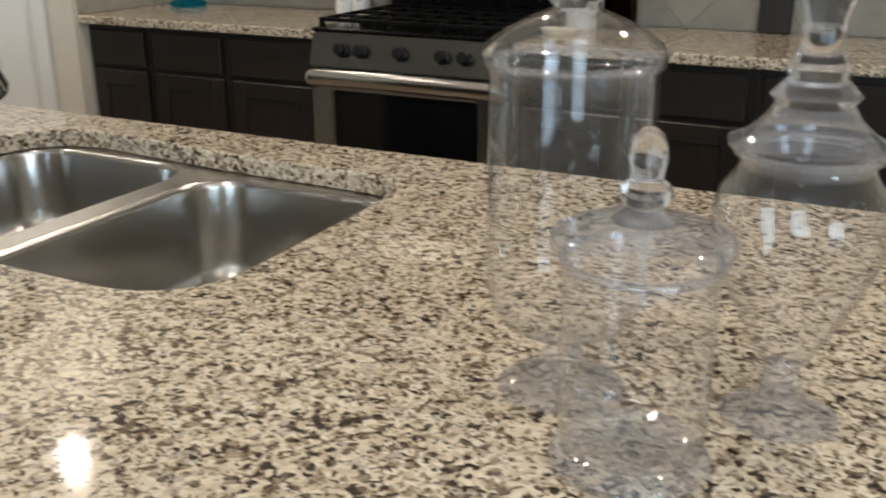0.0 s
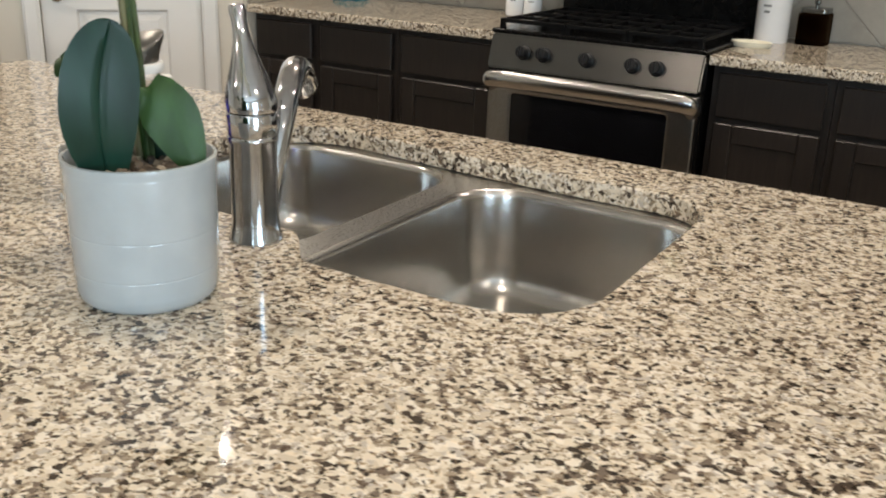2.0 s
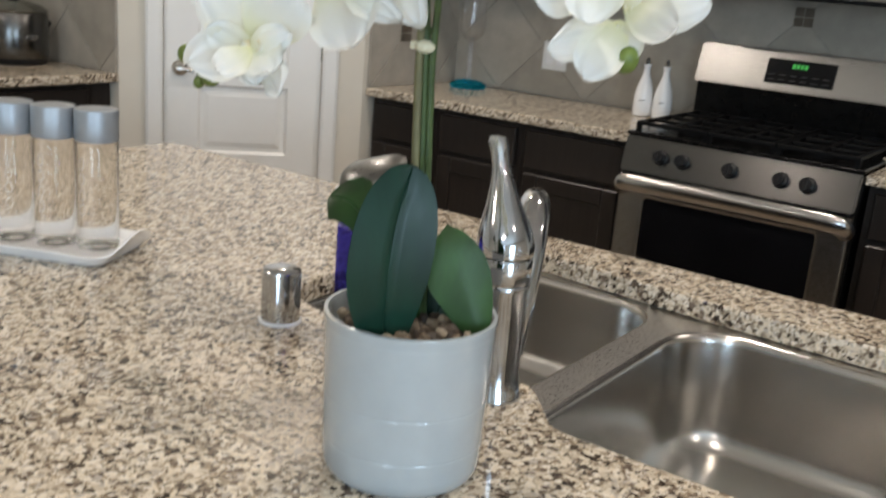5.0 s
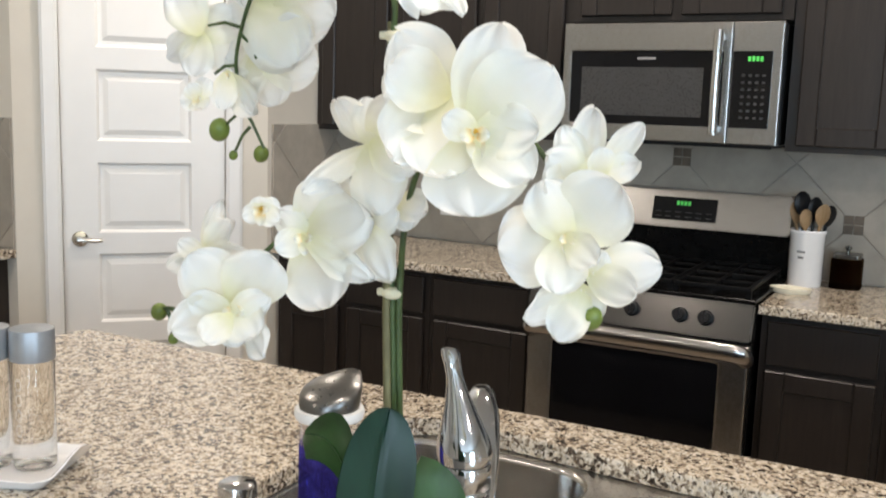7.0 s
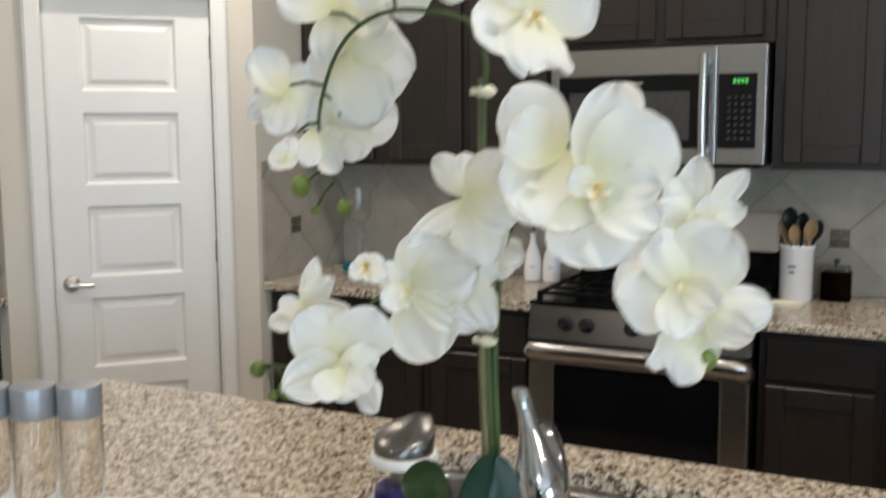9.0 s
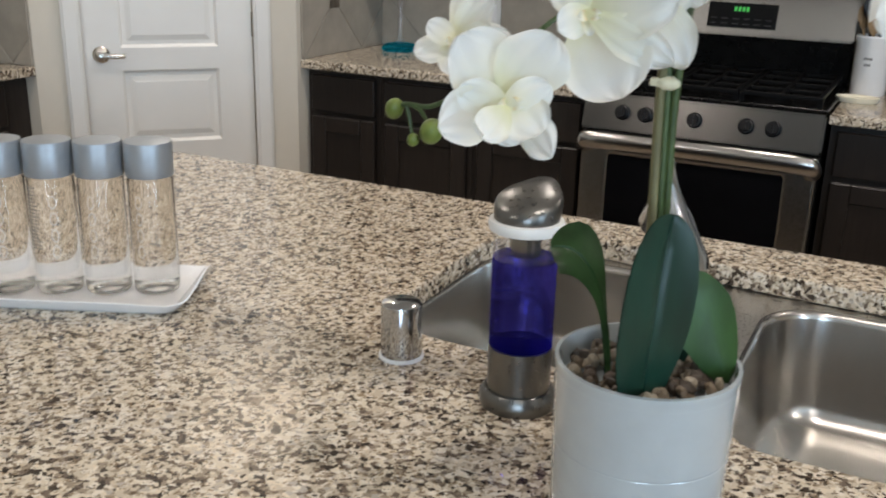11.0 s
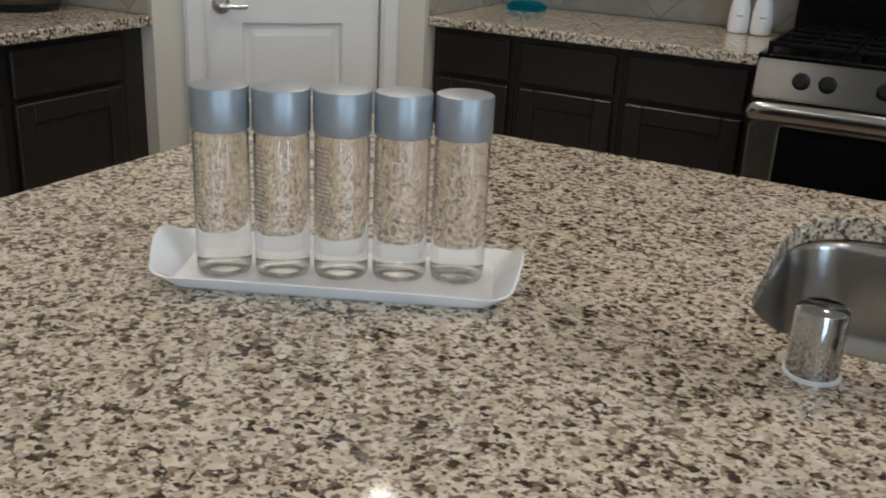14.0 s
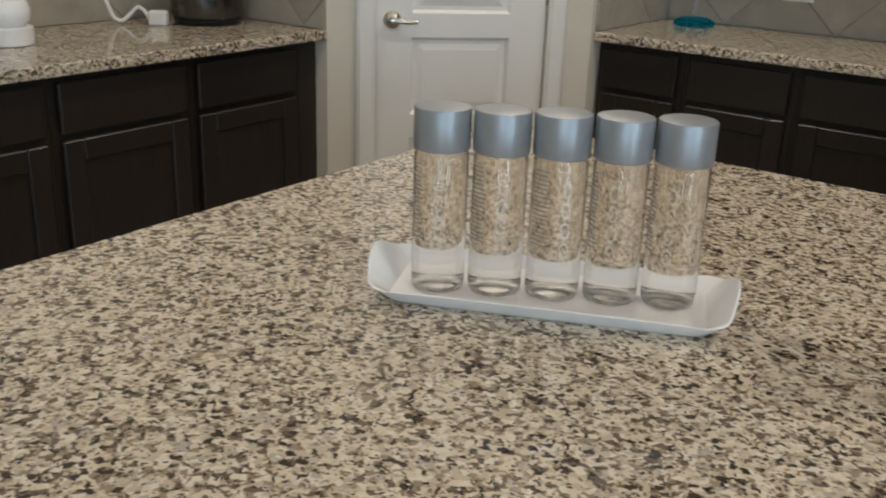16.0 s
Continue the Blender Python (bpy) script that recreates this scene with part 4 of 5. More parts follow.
stem_c = smooth_path([at(-0.574, 0.663, 1.335), at(-0.608, 0.62, 1.4), at(-0.644, 0.58, 1.38), at(-0.701, 0.572, 1.33), at(-0.743, 0.565, 1.302), at(-0.768, 0.56, 1.301), at(-0.779, 0.56, 1.296)], 6)
part("stem", tube(bmesh.new(), stem_c, 0.0021, 8), STEM, orc, "", True)
part("stake", tube(bmesh.new(), [at(-0.578, 0.668, 1.03), at(-0.584, 0.660, 1.3), at(-0.583, 0.655, 1.575)], [0.0042, 0.0042, 0.0038], 10), STAKE, orc, "tan support stake", True)
for p in (at(-0.579, 0.661, 1.323), at(-0.578, 0.654, 1.562)):
    bm = bmesh.new()
    bmesh.ops.create_icosphere(bm, subdivisions=2, radius=0.0085, matrix=Matrix.Translation(p) @ Matrix.Diagonal((1.3, 1.1, 0.75, 1)))
    box(bm, p.x - 0.014, p.x - 0.004, p.y - 0.006, p.y, p.z - 0.003, p.z + 0.004, 0.001)
    part("tie", bm, TIE, orc, "cream plastic tie", True)


def petal_mesh(name, length, width, cup, ruffle, seed, mat, blunt=True):
    bm, rnd = bmesh.new(), random.Random(seed)
    uv = bm.loops.layers.uv.new("UVMap")
    n, m = 12, 14
    ph = [rnd.uniform(0, 6.28) for _ in range(3)]
    vs = []
    for i in range(n + 1):
        s = math.sin(math.pi / 2 * i / n)
        w = width / 2 * (0.12 + 0.88 * math.sin(math.pi / 2 * min(1, s / 0.58)) ** (0.8 if blunt else 1.3)) * math.sqrt(max(0.0, 1 - (max(0, s - 0.58) / 0.42) ** (2 if blunt else 1.5)))
        w = max(w, width * 0.01)
        row = []
        for k in range(m + 1):
            u = -1 + 2 * k / m
            y = length * s
            z = cup * (s * s * 0.9 - 0.35 * s) * length + cup * 0.4 * width * u * u * s
            z += ruffle * s * math.sin(3.2 * u + ph[0]) * 0.35 + ruffle * s * s * math.sin(9 * u + ph[1]) * abs(u) * 0.8 + 0.7 * ruffle * s * u * u * math.sin(13 * s + ph[2] + u)
            z += 0.25 * ruffle * max(0, s - 0.5) * math.sin(23 * u + 9 * s + ph[1])
            row.append((bm.verts.new((u * w, y, z)), s, u))
        vs.append(row)
    for a, b in zip(vs, vs[1:]):
        for k in range(m):
            q = (a[k], a[k + 1], b[k + 1], b[k])
            f = bm.faces.new([x[0] for x in q])
            for lp, x in zip(f.loops, q):
                lp[uv].uv = (x[1], x[2] * 0.5 + 0.5)
    me = bpy.data.meshes.new(name)
    bm.to_mesh(me)
    bm.free()
    me.materials.append(mat)
    for p in me.polygons:
        p.use_smooth = True
    return me


# unit petals, one long and one wide, and the lips
ROUND_PETALS = [petal_mesh("petal", 1.0, 1.0, c, r, k, PETAL, True) for c, r, k in ((0.22, 0.10, 1), (0.34, 0.13, 2), (-0.12, 0.12, 3), (0.28, 0.09, 11), (0.1, 0.15, 21))]
STRAP_PETALS = [petal_mesh("petal", 1.0, 1.0, c, r, k, PETAL, False) for c, r, k in ((0.45, 0.16, 4), (-0.3, 0.2, 5), (0.3, 0.22, 6))]
LIPS = []
for s in (1, 2):
    bm = bmesh.new()
    uv = bm.loops.layers.uv.new("UVMap")
    for ang, ln, wd, lift in ((180, 0.24, 0.15, 0.10), (105, 0.13, 0.12, 0.16), (-105, 0.13, 0.12, 0.16)):
        rows = []
        for i in range(6):
            t = i / 5
            row = []
            for k in range(5):
                u = -1 + k / 2
                p = Vector((u * wd / 2 * (0.35 + math.sin(math.pi * t) * 0.8), ln * t, 0.05 + lift * math.sin(math.pi * t * 0.7) + 0.05 * u * u))
                p.rotate(Euler((0, 0, radians(ang + 12 * (s - 1.5)))))
                row.append((bm.verts.new(p), t, u))
            rows.append(row)
        for a, b in zip(rows, rows[1:]):
            for k in range(4):
                q = (a[k], a[k + 1], b[k + 1], b[k])
                f = bm.faces.new([x[0] for x in q])
                for lp, x in zip(f.loops, q):
                    lp[uv].uv = (x[1] * 0.8, x[2] * 0.5 + 0.5)
    bmesh.ops.create_icosphere(bm, subdivisions=2, radius=0.04, matrix=pose(0, 0.02, 0.07) @ Matrix.Diagonal((0.8, 1.0, 1.8, 1)))
    me = bpy.data.meshes.new("flower")
    bm.to_mesh(me)
    bm.free()
    me.materials.append(LIP)
    for p in me.polygons:
        p.use_smooth = True
    LIPS.append(me)


def flower(place, back, lip, petals, seed):
    """A silk flower: petals given by the way they point (degrees, seen from its front side), length and width; back: it looks away from the room."""
    rnd = random.Random(seed)
    fl = new("flower", LIPS[seed % 2])
    fl.parent = orc
    front = Vector((0.44 + rnd.uniform(-0.12, 0.12), -0.89, 0.08 + rnd.uniform(-0.15, 0.15))).normalized()
    turn = front.to_track_quat("Z", "Y").to_matrix().to_4x4()
    size = max(lip * 0.85, 0.02)
    fl.matrix_local = Matrix.Translation(at(*place)) @ turn @ (pose(0, 0, 0, 0, 180, 0) if back else Matrix()) @ Matrix.Scale(size, 4)
    for k, (angle, length, width) in enumerate(petals):
        meshes = ROUND_PETALS if width > 0.62 * length else STRAP_PETALS
        p = new("petal", meshes[rnd.randrange(len(meshes))])
        p.parent = fl
        way = 180 - angle if back else angle
        lean = rnd.uniform(-4, 30) if not back else rnd.uniform(-8, 22)
        p.matrix_local = Matrix.Scale(1 / size, 4) @ pose(0, 0, 0.002 * k, 0, 0, way - 90) @ pose(0, -0.004, 0, lean, rnd.uniform(-14, 14), 0) @ Matrix.Diagonal((width * 1.08, length * 1.05, (length + width) / 2, 1))
    tagged(fl, "white orchid flower with yellow throat")
    return fl


for k, bloom in enumerate((
        ((-0.512, 0.604, 1.621), False, 0.090, ((38, 0.058, 0.073), (205, 0.060, 0.055), (258, 0.060, 0.056), (291, 0.066, 0.021), (122, 0.055, 0.034))),
        ((-0.647, 0.643, 1.681), True, 0.080, ((175, 0.070, 0.081), (35, 0.075, 0.064), (-14, 0.064, 0.049), (250, 0.051, 0.049), (105, 0.054, 0.043))),
        ((-0.745, 0.648, 1.647), True, 0.080, ((160, 0.056, 0.046), (262, 0.058, 0.035), (55, 0.085, 0.077), (10, 0.063, 0.057), (110, 0.057, 0.051))),
        ((-0.743, 0.667, 1.602), True, 0.080, ((-12, 0.074, 0.073), (-65, 0.078, 0.067), (40, 0.064, 0.058), (200, 0.047, 0.041), (120, 0.041, 0.041))),
        ((-0.743, 0.662, 1.548), True, 0.080, ((-12, 0.061, 0.055), (-80, 0.057, 0.049), (30, 0.058, 0.052), (190, 0.041, 0.035), (250, 0.049, 0.035))),
        ((-0.799, 0.637, 1.566), True, 0.070, ((118, 0.051, 0.043), (205, 0.049, 0.030), (258, 0.045, 0.038), (30, 0.048, 0.041), (320, 0.049, 0.035))),
        ((-0.785, 0.621, 1.500), False, 0.050, ((195, 0.022, 0.019), (300, 0.021, 0.021), (60, 0.025, 0.021), (120, 0.019, 0.017))),
        ((-0.766, 0.644, 1.525), False, 0.000, ((-52, 0.050, 0.031), (-100, 0.038, 0.025))),
        ((-0.475, 0.567, 1.507), False, 0.000, ((125, 0.063, 0.055), (193, 0.050, 0.058), (232, 0.071, 0.058), (275, 0.074, 0.065), (160, 0.056, 0.047))),
        ((-0.437, 0.544, 1.481), False, 0.100, ((80, 0.082, 0.052), (44, 0.075, 0.070), (276, 0.064, 0.076), (318, 0.060, 0.042), (155, 0.035, 0.023), (0, 0.049, 0.040))),
        ((-0.578, 0.624, 1.465), False, 0.030, ((132, 0.052, 0.030), (62, 0.059, 0.039), (216, 0.076, 0.024), (282, 0.065, 0.050), (100, 0.044, 0.031), (330, 0.047, 0.042))),
        ((-0.629, 0.592, 1.380), False, 0.080, ((-62, 0.071, 0.065), (58, 0.059, 0.055), (12, 0.071, 0.055), (138, 0.037, 0.027), (205, 0.031, 0.025), (-28, 0.073, 0.031))),
        ((-0.592, 0.627, 1.393), False, 0.000, ((75, 0.053, 0.043), (20, 0.037, 0.037), (-60, 0.061, 0.037), (130, 0.048, 0.037))),
        ((-0.656, 0.564, 1.404), False, 0.070, ((95, 0.017, 0.019), (200, 0.022, 0.017), (325, 0.025, 0.019), (25, 0.020, 0.017))),
        ((-0.570, 0.657, 1.413), False, 0.000, ((-25, 0.036, 0.032), (-70, 0.032, 0.027))),
        ((-0.673, 0.548, 1.318), False, 0.090, ((132, 0.063, 0.051), (58, 0.059, 0.056), (-38, 0.058, 0.030), (200, 0.058, 0.043), (262, 0.037, 0.047), (310, 0.039, 0.036))),
        ((-0.670, 0.537, 1.310), False, 0.030, ((150, 0.041, 0.028), (30, 0.041, 0.028), (-70, 0.030, 0.028), (230, 0.034, 0.027))),
        ((-0.732, 0.572, 1.354), False, 0.060, ((77, 0.055, 0.019), (45, 0.050, 0.027), (205, 0.036, 0.022), (280, 0.032, 0.028), (5, 0.046, 0.026), (150, 0.027, 0.019))),
        ((-0.376, 0.589, 1.402), False, 0.060, ((192, 0.056, 0.064), (50, 0.058, 0.060), (118, 0.051, 0.043), (262, 0.046, 0.038), (330, 0.037, 0.027))),
        ((-0.381, 0.619, 1.447), False, 0.000, ((79, 0.057, 0.028), (148, 0.037, 0.036), (200, 0.040, 0.033), (110, 0.045, 0.026))),
        ((-0.368, 0.631, 1.450), False, 0.000, ((55, 0.053, 0.022), (100, 0.028, 0.021), (20, 0.033, 0.024))),
        ((-0.364, 0.609, 1.374), False, 0.030, ((8, 0.057, 0.039), (-25, 0.047, 0.030), (60, 0.024, 0.020))),
        ((-0.368, 0.606, 1.361), False, 0.000, ((200, 0.061, 0.028), (243, 0.050, 0.033), (285, 0.029, 0.029))),
        )):
    flower(*bloom, k)
for p, r in (((-0.792, 0.66, 1.469), 0.0115), ((-0.747, 0.672, 1.446), 0.0085), ((-0.782, 0.67, 1.443), 0.005), ((-0.779, 0.56, 1.296), 0.0085), ((-0.744, 0.56, 1.281), 0.0105), ((-0.761, 0.56, 1.272), 0.0055), ((-0.359, 0.605, 1.338), 0.0095)):
    bm = bmesh.new()
    bmesh.ops.create_icosphere(bm, subdivisions=3, radius=r, matrix=Matrix.Translation(at(*p)) @ pose(0, 0, 0, 20, 30, 0) @ Matrix.Diagonal((0.92, 0.92, 1.15, 1)))
    part("bud", bm, BUD, orc, "round green bud", True)
for p, q in (((-0.761, 0.656, 1.496), (-0.74, 0.668, 1.452)), ((-0.752, 0.66, 1.473), (-0.778, 0.668, 1.447)), ((-0.754, 0.65, 1.571), (-0.793, 0.645, 1.573)), ((-0.765, 0.654, 1.534), (-0.785, 0.645, 1.525)), ((-0.756, 0.65, 1.565), (-0.737, 0.652, 1.541)), ((-0.706, 0.642, 1.629), (-0.739, 0.64, 1.642)), ((-0.664, 0.638, 1.64), (-0.666, 0.628, 1.665)), ((-0.63, 0.638, 1.637), (-0.603, 0.625, 1.66)), ((-0.763, 0.56, 1.301), (-0.746, 0.56, 1.286)), ((-0.768, 0.56, 1.3), (-0.762, 0.56, 1.276)), ((-0.585, 0.64, 1.622), (-0.528, 0.62, 1.612)), ((-0.388, 0.61, 1.36), (-0.361, 0.606, 1.345))):
    part("flower_stalk", tube(bmesh.new(), [at(*p), (at(*p) + at(*q)) / 2 + Vector((0, 0, 0.004)), at(*q)], [0.0019, 0.0017, 0.0014], 7), STEM, orc, "", True)

# ---- gas range ----
RX, RY, RW = -1.431, 2.95, 0.762
rg = thing("gas_range", "stainless steel freestanding gas range with black cooktop", "range", pose(RX, RY, 0))
part("body", bx(0.002, RW - 0.002, 0.05, 0.655, 0.06, 0.895, bev=0.003), BLACK_ENAMEL, rg)
bm = bmesh.new()
v = [bm.verts.new((x, y, z)) for x in (0.0, RW) for y, z in ((-0.004, 0.796), (0.028, 0.912), (0.07, 0.912), (0.07, 0.796))]
for q in ((0, 1, 2, 3), (7, 6, 5, 4), (0, 4, 5, 1), (1, 5, 6, 2), (2, 6, 7, 3), (3, 7, 4, 0)):
    bm.faces.new([v[i] for i in q])
bmesh.ops.bevel(bm, geom=list(bm.edges), offset=0.006, segments=2, affect="EDGES")
part("control_panel", bm, DIMMED_STEEL, rg, "slanted brushed steel control panel")
for kx in (0.137, 0.213, 0.372, 0.533, 0.615):
    bm = lt([(0, 0.036), (0.016, 0.036), (0.0195, 0.032), (0.0205, 0.008), (0.025, 0.005), (0.026, 0.0), (0, 0.0)], 24)
    box(bm, -0.0045, 0.0045, -0.019, 0.019, 0.034, 0.041, 0.0015)
    bm.transform(pose(kx, 0.010, 0.857, 90 - 15, 0, 0))
    part("knob", bm, BLACK_PLASTIC, rg, "black plastic burner knob", True)
bm = bmesh.new()
od = part("oven_door", slab([(0.004, 0.222), (RW - 0.004, 0.222), (RW - 0.004, 0.785), (0.004, 0.785)], [rounded(0.098, RW - 0.098, 0.33, 0.715, 0.012, 4)], 0.0, 0.045, 0.009), LIT_STEEL, rg, "brushed steel oven door", m=pose(0, 0.045, 0, 90, 0, 0))
part("oven_window", bx(0.094, RW - 0.094, 0.326, 0.719, 0.012, 0.038), BLACK_GLASS, od, "black oven glass")
bm = tube(bmesh.new(), smooth_path([(0.016, 0.004, 0.742), (0.022, -0.03, 0.756), (0.05, -0.048, 0.764), (0.2, -0.054, 0.767), (RW / 2, -0.056, 0.768), (RW - 0.2, -0.054, 0.767), (RW - 0.05, -0.048, 0.764), (RW - 0.022, -0.03, 0.756), (RW - 0.016, 0.004, 0.742)], 5), 0.030, 20)
bm.transform(Matrix.Diagonal((1, 0.62, 1, 1)))
h = part("handle", bm, HANDLE_STEEL, rg, "bowed steel oven handle", True)
part("drawer", bx(0.004, RW - 0.004, 0.004, 0.05, 0.065, 0.212, bev=0.006), DIMMED_STEEL, rg, "brushed steel storage drawer")
part("cooktop", slab([(-0.003, 0.03), (RW + 0.003, 0.03), (RW + 0.003, 0.60), (-0.003, 0.60)], [], 0.912, 0.928, 0.006), BLACK_ENAMEL, rg, "black enamel cooktop", m=pose(0, 0, 0))
for bxx, by, br in ((0.17, 0.17, 0.05), (0.17, 0.45, 0.04), (0.381, 0.31, 0.05), (0.592, 0.17, 0.045), (0.592, 0.45, 0.055)):
    part("burner", lt([(0, 0.928), (br, 0.928), (br, 0.937), (br * 0.8, 0.941), (br * 0.78, 0.948), (0, 0.95)], 24, (bxx, by, 0)), IRON, rg, "", True)
for gx0, gx1 in ((0.02, 0.268), (0.272, 0.49), (0.494, 0.742)):
    bm = bmesh.new()
    for y in (0.05, 0.31, 0.57):
        box(bm, gx0, gx1, y - 0.007, y + 0.007, 0.948, 0.962, 0.002)
    for x in (gx0 + 0.007, (gx0 + gx1) / 2, gx1 - 0.007):
        box(bm, x - 0.007, x + 0.007, 0.05, 0.57, 0.9485, 0.9615, 0.002)
    for y in (0.17, 0.45):
        box(bm, gx0, gx1, y - 0.006, y + 0.006, 0.949, 0.961, 0.002)
    for x in (gx0 + 0.007, gx1 - 0.007):
        for y in (0.055, 0.565):
            box(bm, x - 0.008, x + 0.008, y - 0.008, y + 0.008, 0.928, 0.95)
    part("grate", bm, IRON, rg, "black cast iron grate")
part("backguard", bx(0.0, RW, 0.585, 0.655, 0.93, 1.075, bev=0.004), BLACK_ENAMEL, rg, "black backguard base")
bm = bmesh.new()
v = [bm.verts.new((x, y, z)) for x in (0.0, RW) for y, z in ((0.545, 1.075), (0.585, 1.215), (0.655, 1.215), (0.655, 1.075))]
for q in ((0, 1, 2, 3), (7, 6, 5, 4), (0, 4, 5, 1), (1, 5, 6, 2), (2, 6, 7, 3), (3, 7, 4, 0)):
    bm.faces.new([v[i] for i in q])
bmesh.ops.bevel(bm, geom=list(bm.edges), offset=0.007, segments=2, affect="EDGES")
part("console", bm, LIT_STEEL, rg, "brushed steel backguard console")
tilt = pose(0.38, 0.564, 1.147, -math.degrees(math.atan2(0.04, 0.14)), 0, 0)
dp = part("display", bx(-0.12, 0.12, -0.006, 0.004, -0.047, 0.04), BLACK_GLASS, rg, "black glass clock display", m=tilt)
bm = bmesh.new()
for k in range(4):
    box(bm, -0.03 + 0.014 * k, -0.02 + 0.014 * k, -0.0085, -0.0068, 0.010, 0.026)
part("digits", bm, GREEN_GLOW, dp, "lit green clock digits")
bm = bmesh.new()
for k in range(6):
    for r in range(2):
        box(bm, -0.108 + 0.038 * k, -0.086 + 0.038 * k, -0.0082, -0.0068, -0.036 + 0.018 * r, -0.033 + 0.018 * r)
part("print_marks", bm, DIM_PRINT, dp)

# ---- microwave ----
mw = thing("microwave", "stainless steel over-the-range microwave with black glass door", "microwave", pose(-1.437, 3.19, 1.403))
MW, MH = 0.752, 0.400
part("body", bx(0.002, MW - 0.002, 0.03, 0.425, 0.0, MH, bev=0.003), BLACK_ENAMEL, mw)
fd = part("door", slab([(0, 0), (0.59, 0), (0.59, MH), (0, MH)], [rounded(0.03, 0.565, 0.055, 0.305, 0.008, 3)], 0, 0.03, 0.004), LIT_STEEL, mw, "brushed steel door", m=pose(0, 0.03, 0, 90, 0, 0))
part("window", bx(0.026, 0.569, 0.051, 0.309, 0.008, 0.025), BLACK_GLASS, fd, "black door glass")
part("window_screen", bx(0.07, 0.50, 0.085, 0.25, 0.0252, 0.0262), plain("grey_screen", (0.045, 0.045, 0.045), 0.3), fd, "grey perforated screen")
bm = bmesh.new()
box(bm, 0.27, 0.335, 0.276, 0.284, 0.0252, 0.0258)
part("brand_bar", bm, GREY_PRINT, fd)
pn = part("control_panel", slab([(0.592, 0), (MW, 0), (MW, MH), (0.592, MH)], [], 0, 0.03, 0.004), LIT_STEEL, mw, "brushed steel control side", m=pose(0, 0.03, 0, 90, 0, 0))
kp = part("keypad", bx(0.597, 0.722, -0.003, 0.003, 0.055, 0.305), BLACK_GLASS, mw, "black keypad")
bm = bmesh.new()
for k in range(4):
    box(bm, 0.645 + 0.013 * k, 0.654 + 0.013 * k, -0.0052, -0.0036, 0.272, 0.288)
part("digits", bm, GREEN_GLOW, kp, "lit green clock digits")
bm = bmesh.new()
for k in range(4):
    for r in range(7):
        box(bm, 0.628 + 0.022 * k, 0.638 + 0.022 * k, -0.005, -0.0036, 0.085 + 0.023 * r, 0.092 + 0.023 * r)
part("keys", bm, DIM_PRINT, kp)
h = part("handle", tube(bmesh.new(), [(0.555, -0.045, 0.03), (0.555, -0.052, 0.2), (0.555, -0.045, 0.37)], 0.0155, 16), HANDLE_STEEL, mw, "vertical steel bar handle", True)
for z in (0.05, 0.35):
    part("handle_post", bx(0.545, 0.565, -0.045, 0.003, z - 0.012, z + 0.012, bev=0.003), LIT_STEEL, h)
part("vent_grille", bx(0.02, MW - 0.02, 0.04, 0.40, -0.012, 0.001, bev=0.003), BLACK_PLASTIC, mw, "black underside")

# ---- things on the back counter ----
CR = (-0.60, 3.462)
cr = thing("utensil_crock", "white ceramic utensil crock with wooden spoons", "crock", pose(CR[0], CR[1], TOP))
part("crock", lt([(0, 0.004), (0.05, 0.002), (0.054, 0.0), (0.057, 0.004), (0.058, 0.18), (0.061, 0.184), (0.062, 0.194), (0.059, 0.198), (0.054, 0.196), (0.053, 0.18), (0.052, 0.01), (0, 0.01)], 40), PORCELAIN, cr, "white glazed crock", True)
bm = bmesh.new()
for k, w in enumerate((0.028, 0.02)):
    curved_bar(bm, 0.0586, radians(-100) - w / 0.116, radians(-100) + w / 0.116, 0.12 - 0.02 * k, 0.128 - 0.02 * k)
part("print", bm, GREY_PRINT, cr)
rnd = random.Random(5)
for k, (dx, dy, mat, w) in enumerate(((0.05, -0.01, WOODEN, 0.030), (-0.03, 0.0, BLACK_PLASTIC, 0.034), (0.015, 0.03, BLACK_PLASTIC, 0.030), (0.07, 0.02, BLACK_PLASTIC, 0.028), (-0.055, 0.01, WOODEN, 0.022), (-0.01, -0.02, WOODEN, 0.026))):
    top_z = (0.29, 0.33, 0.31, 0.285, 0.29, 0.27)[k]
    b0, b1 = Vector((dx * 0.2, dy * 0.2, 0.03)), Vector((dx, dy, top_z))
    bm = tube(bmesh.new(), [b0, b0.lerp(b1, 0.72)], 0.0055, 8)
    ring = [b0.lerp(b1, s) for s in (0.70, 0.76, 0.83, 0.9, 0.96, 1.0)]
    tube(bm, ring, [0.006, w * 0.7, w, w, w * 0.75, w * 0.25], 12, 0.28)
    part("spoon", bm, mat, cr, "wooden spoon" if mat is WOODEN else "black cooking spoon", True)
jr = thing("canister_jar", "small brown glass jar with a dark knobbed lid", "jar", pose(-0.468, 3.50, TOP))
part("jar", slab(rounded(-0.05, 0.05, -0.05, 0.05, 0.015, 4), [], 0, 0.105, 0.004), BROWN_GLASS, jr, "square brown glass")
part("lid", slab(rounded(-0.046, 0.046, -0.046, 0.046, 0.015, 4), [], 0.106, 0.122, 0.003), DARK_CHROME, jr, "dark metal lid")
part("lid_knob", lt([(0, 0.122), (0.006, 0.122), (0.006, 0.132), (0.011, 0.138), (0.011, 0.146), (0, 0.15)], 16), DARK_CHROME, jr, "", True)
sr = thing("spoon_rest", "cream ceramic spoon rest beside the range", "dish", pose(-0.615, 3.28, TOP))
bm = lt([(0, 0.003), (0.05, 0.002), (0.06, 0.0), (0.066, 0.006), (0.068, 0.017), (0.064, 0.018), (0.058, 0.010), (0, 0.008)], 28)
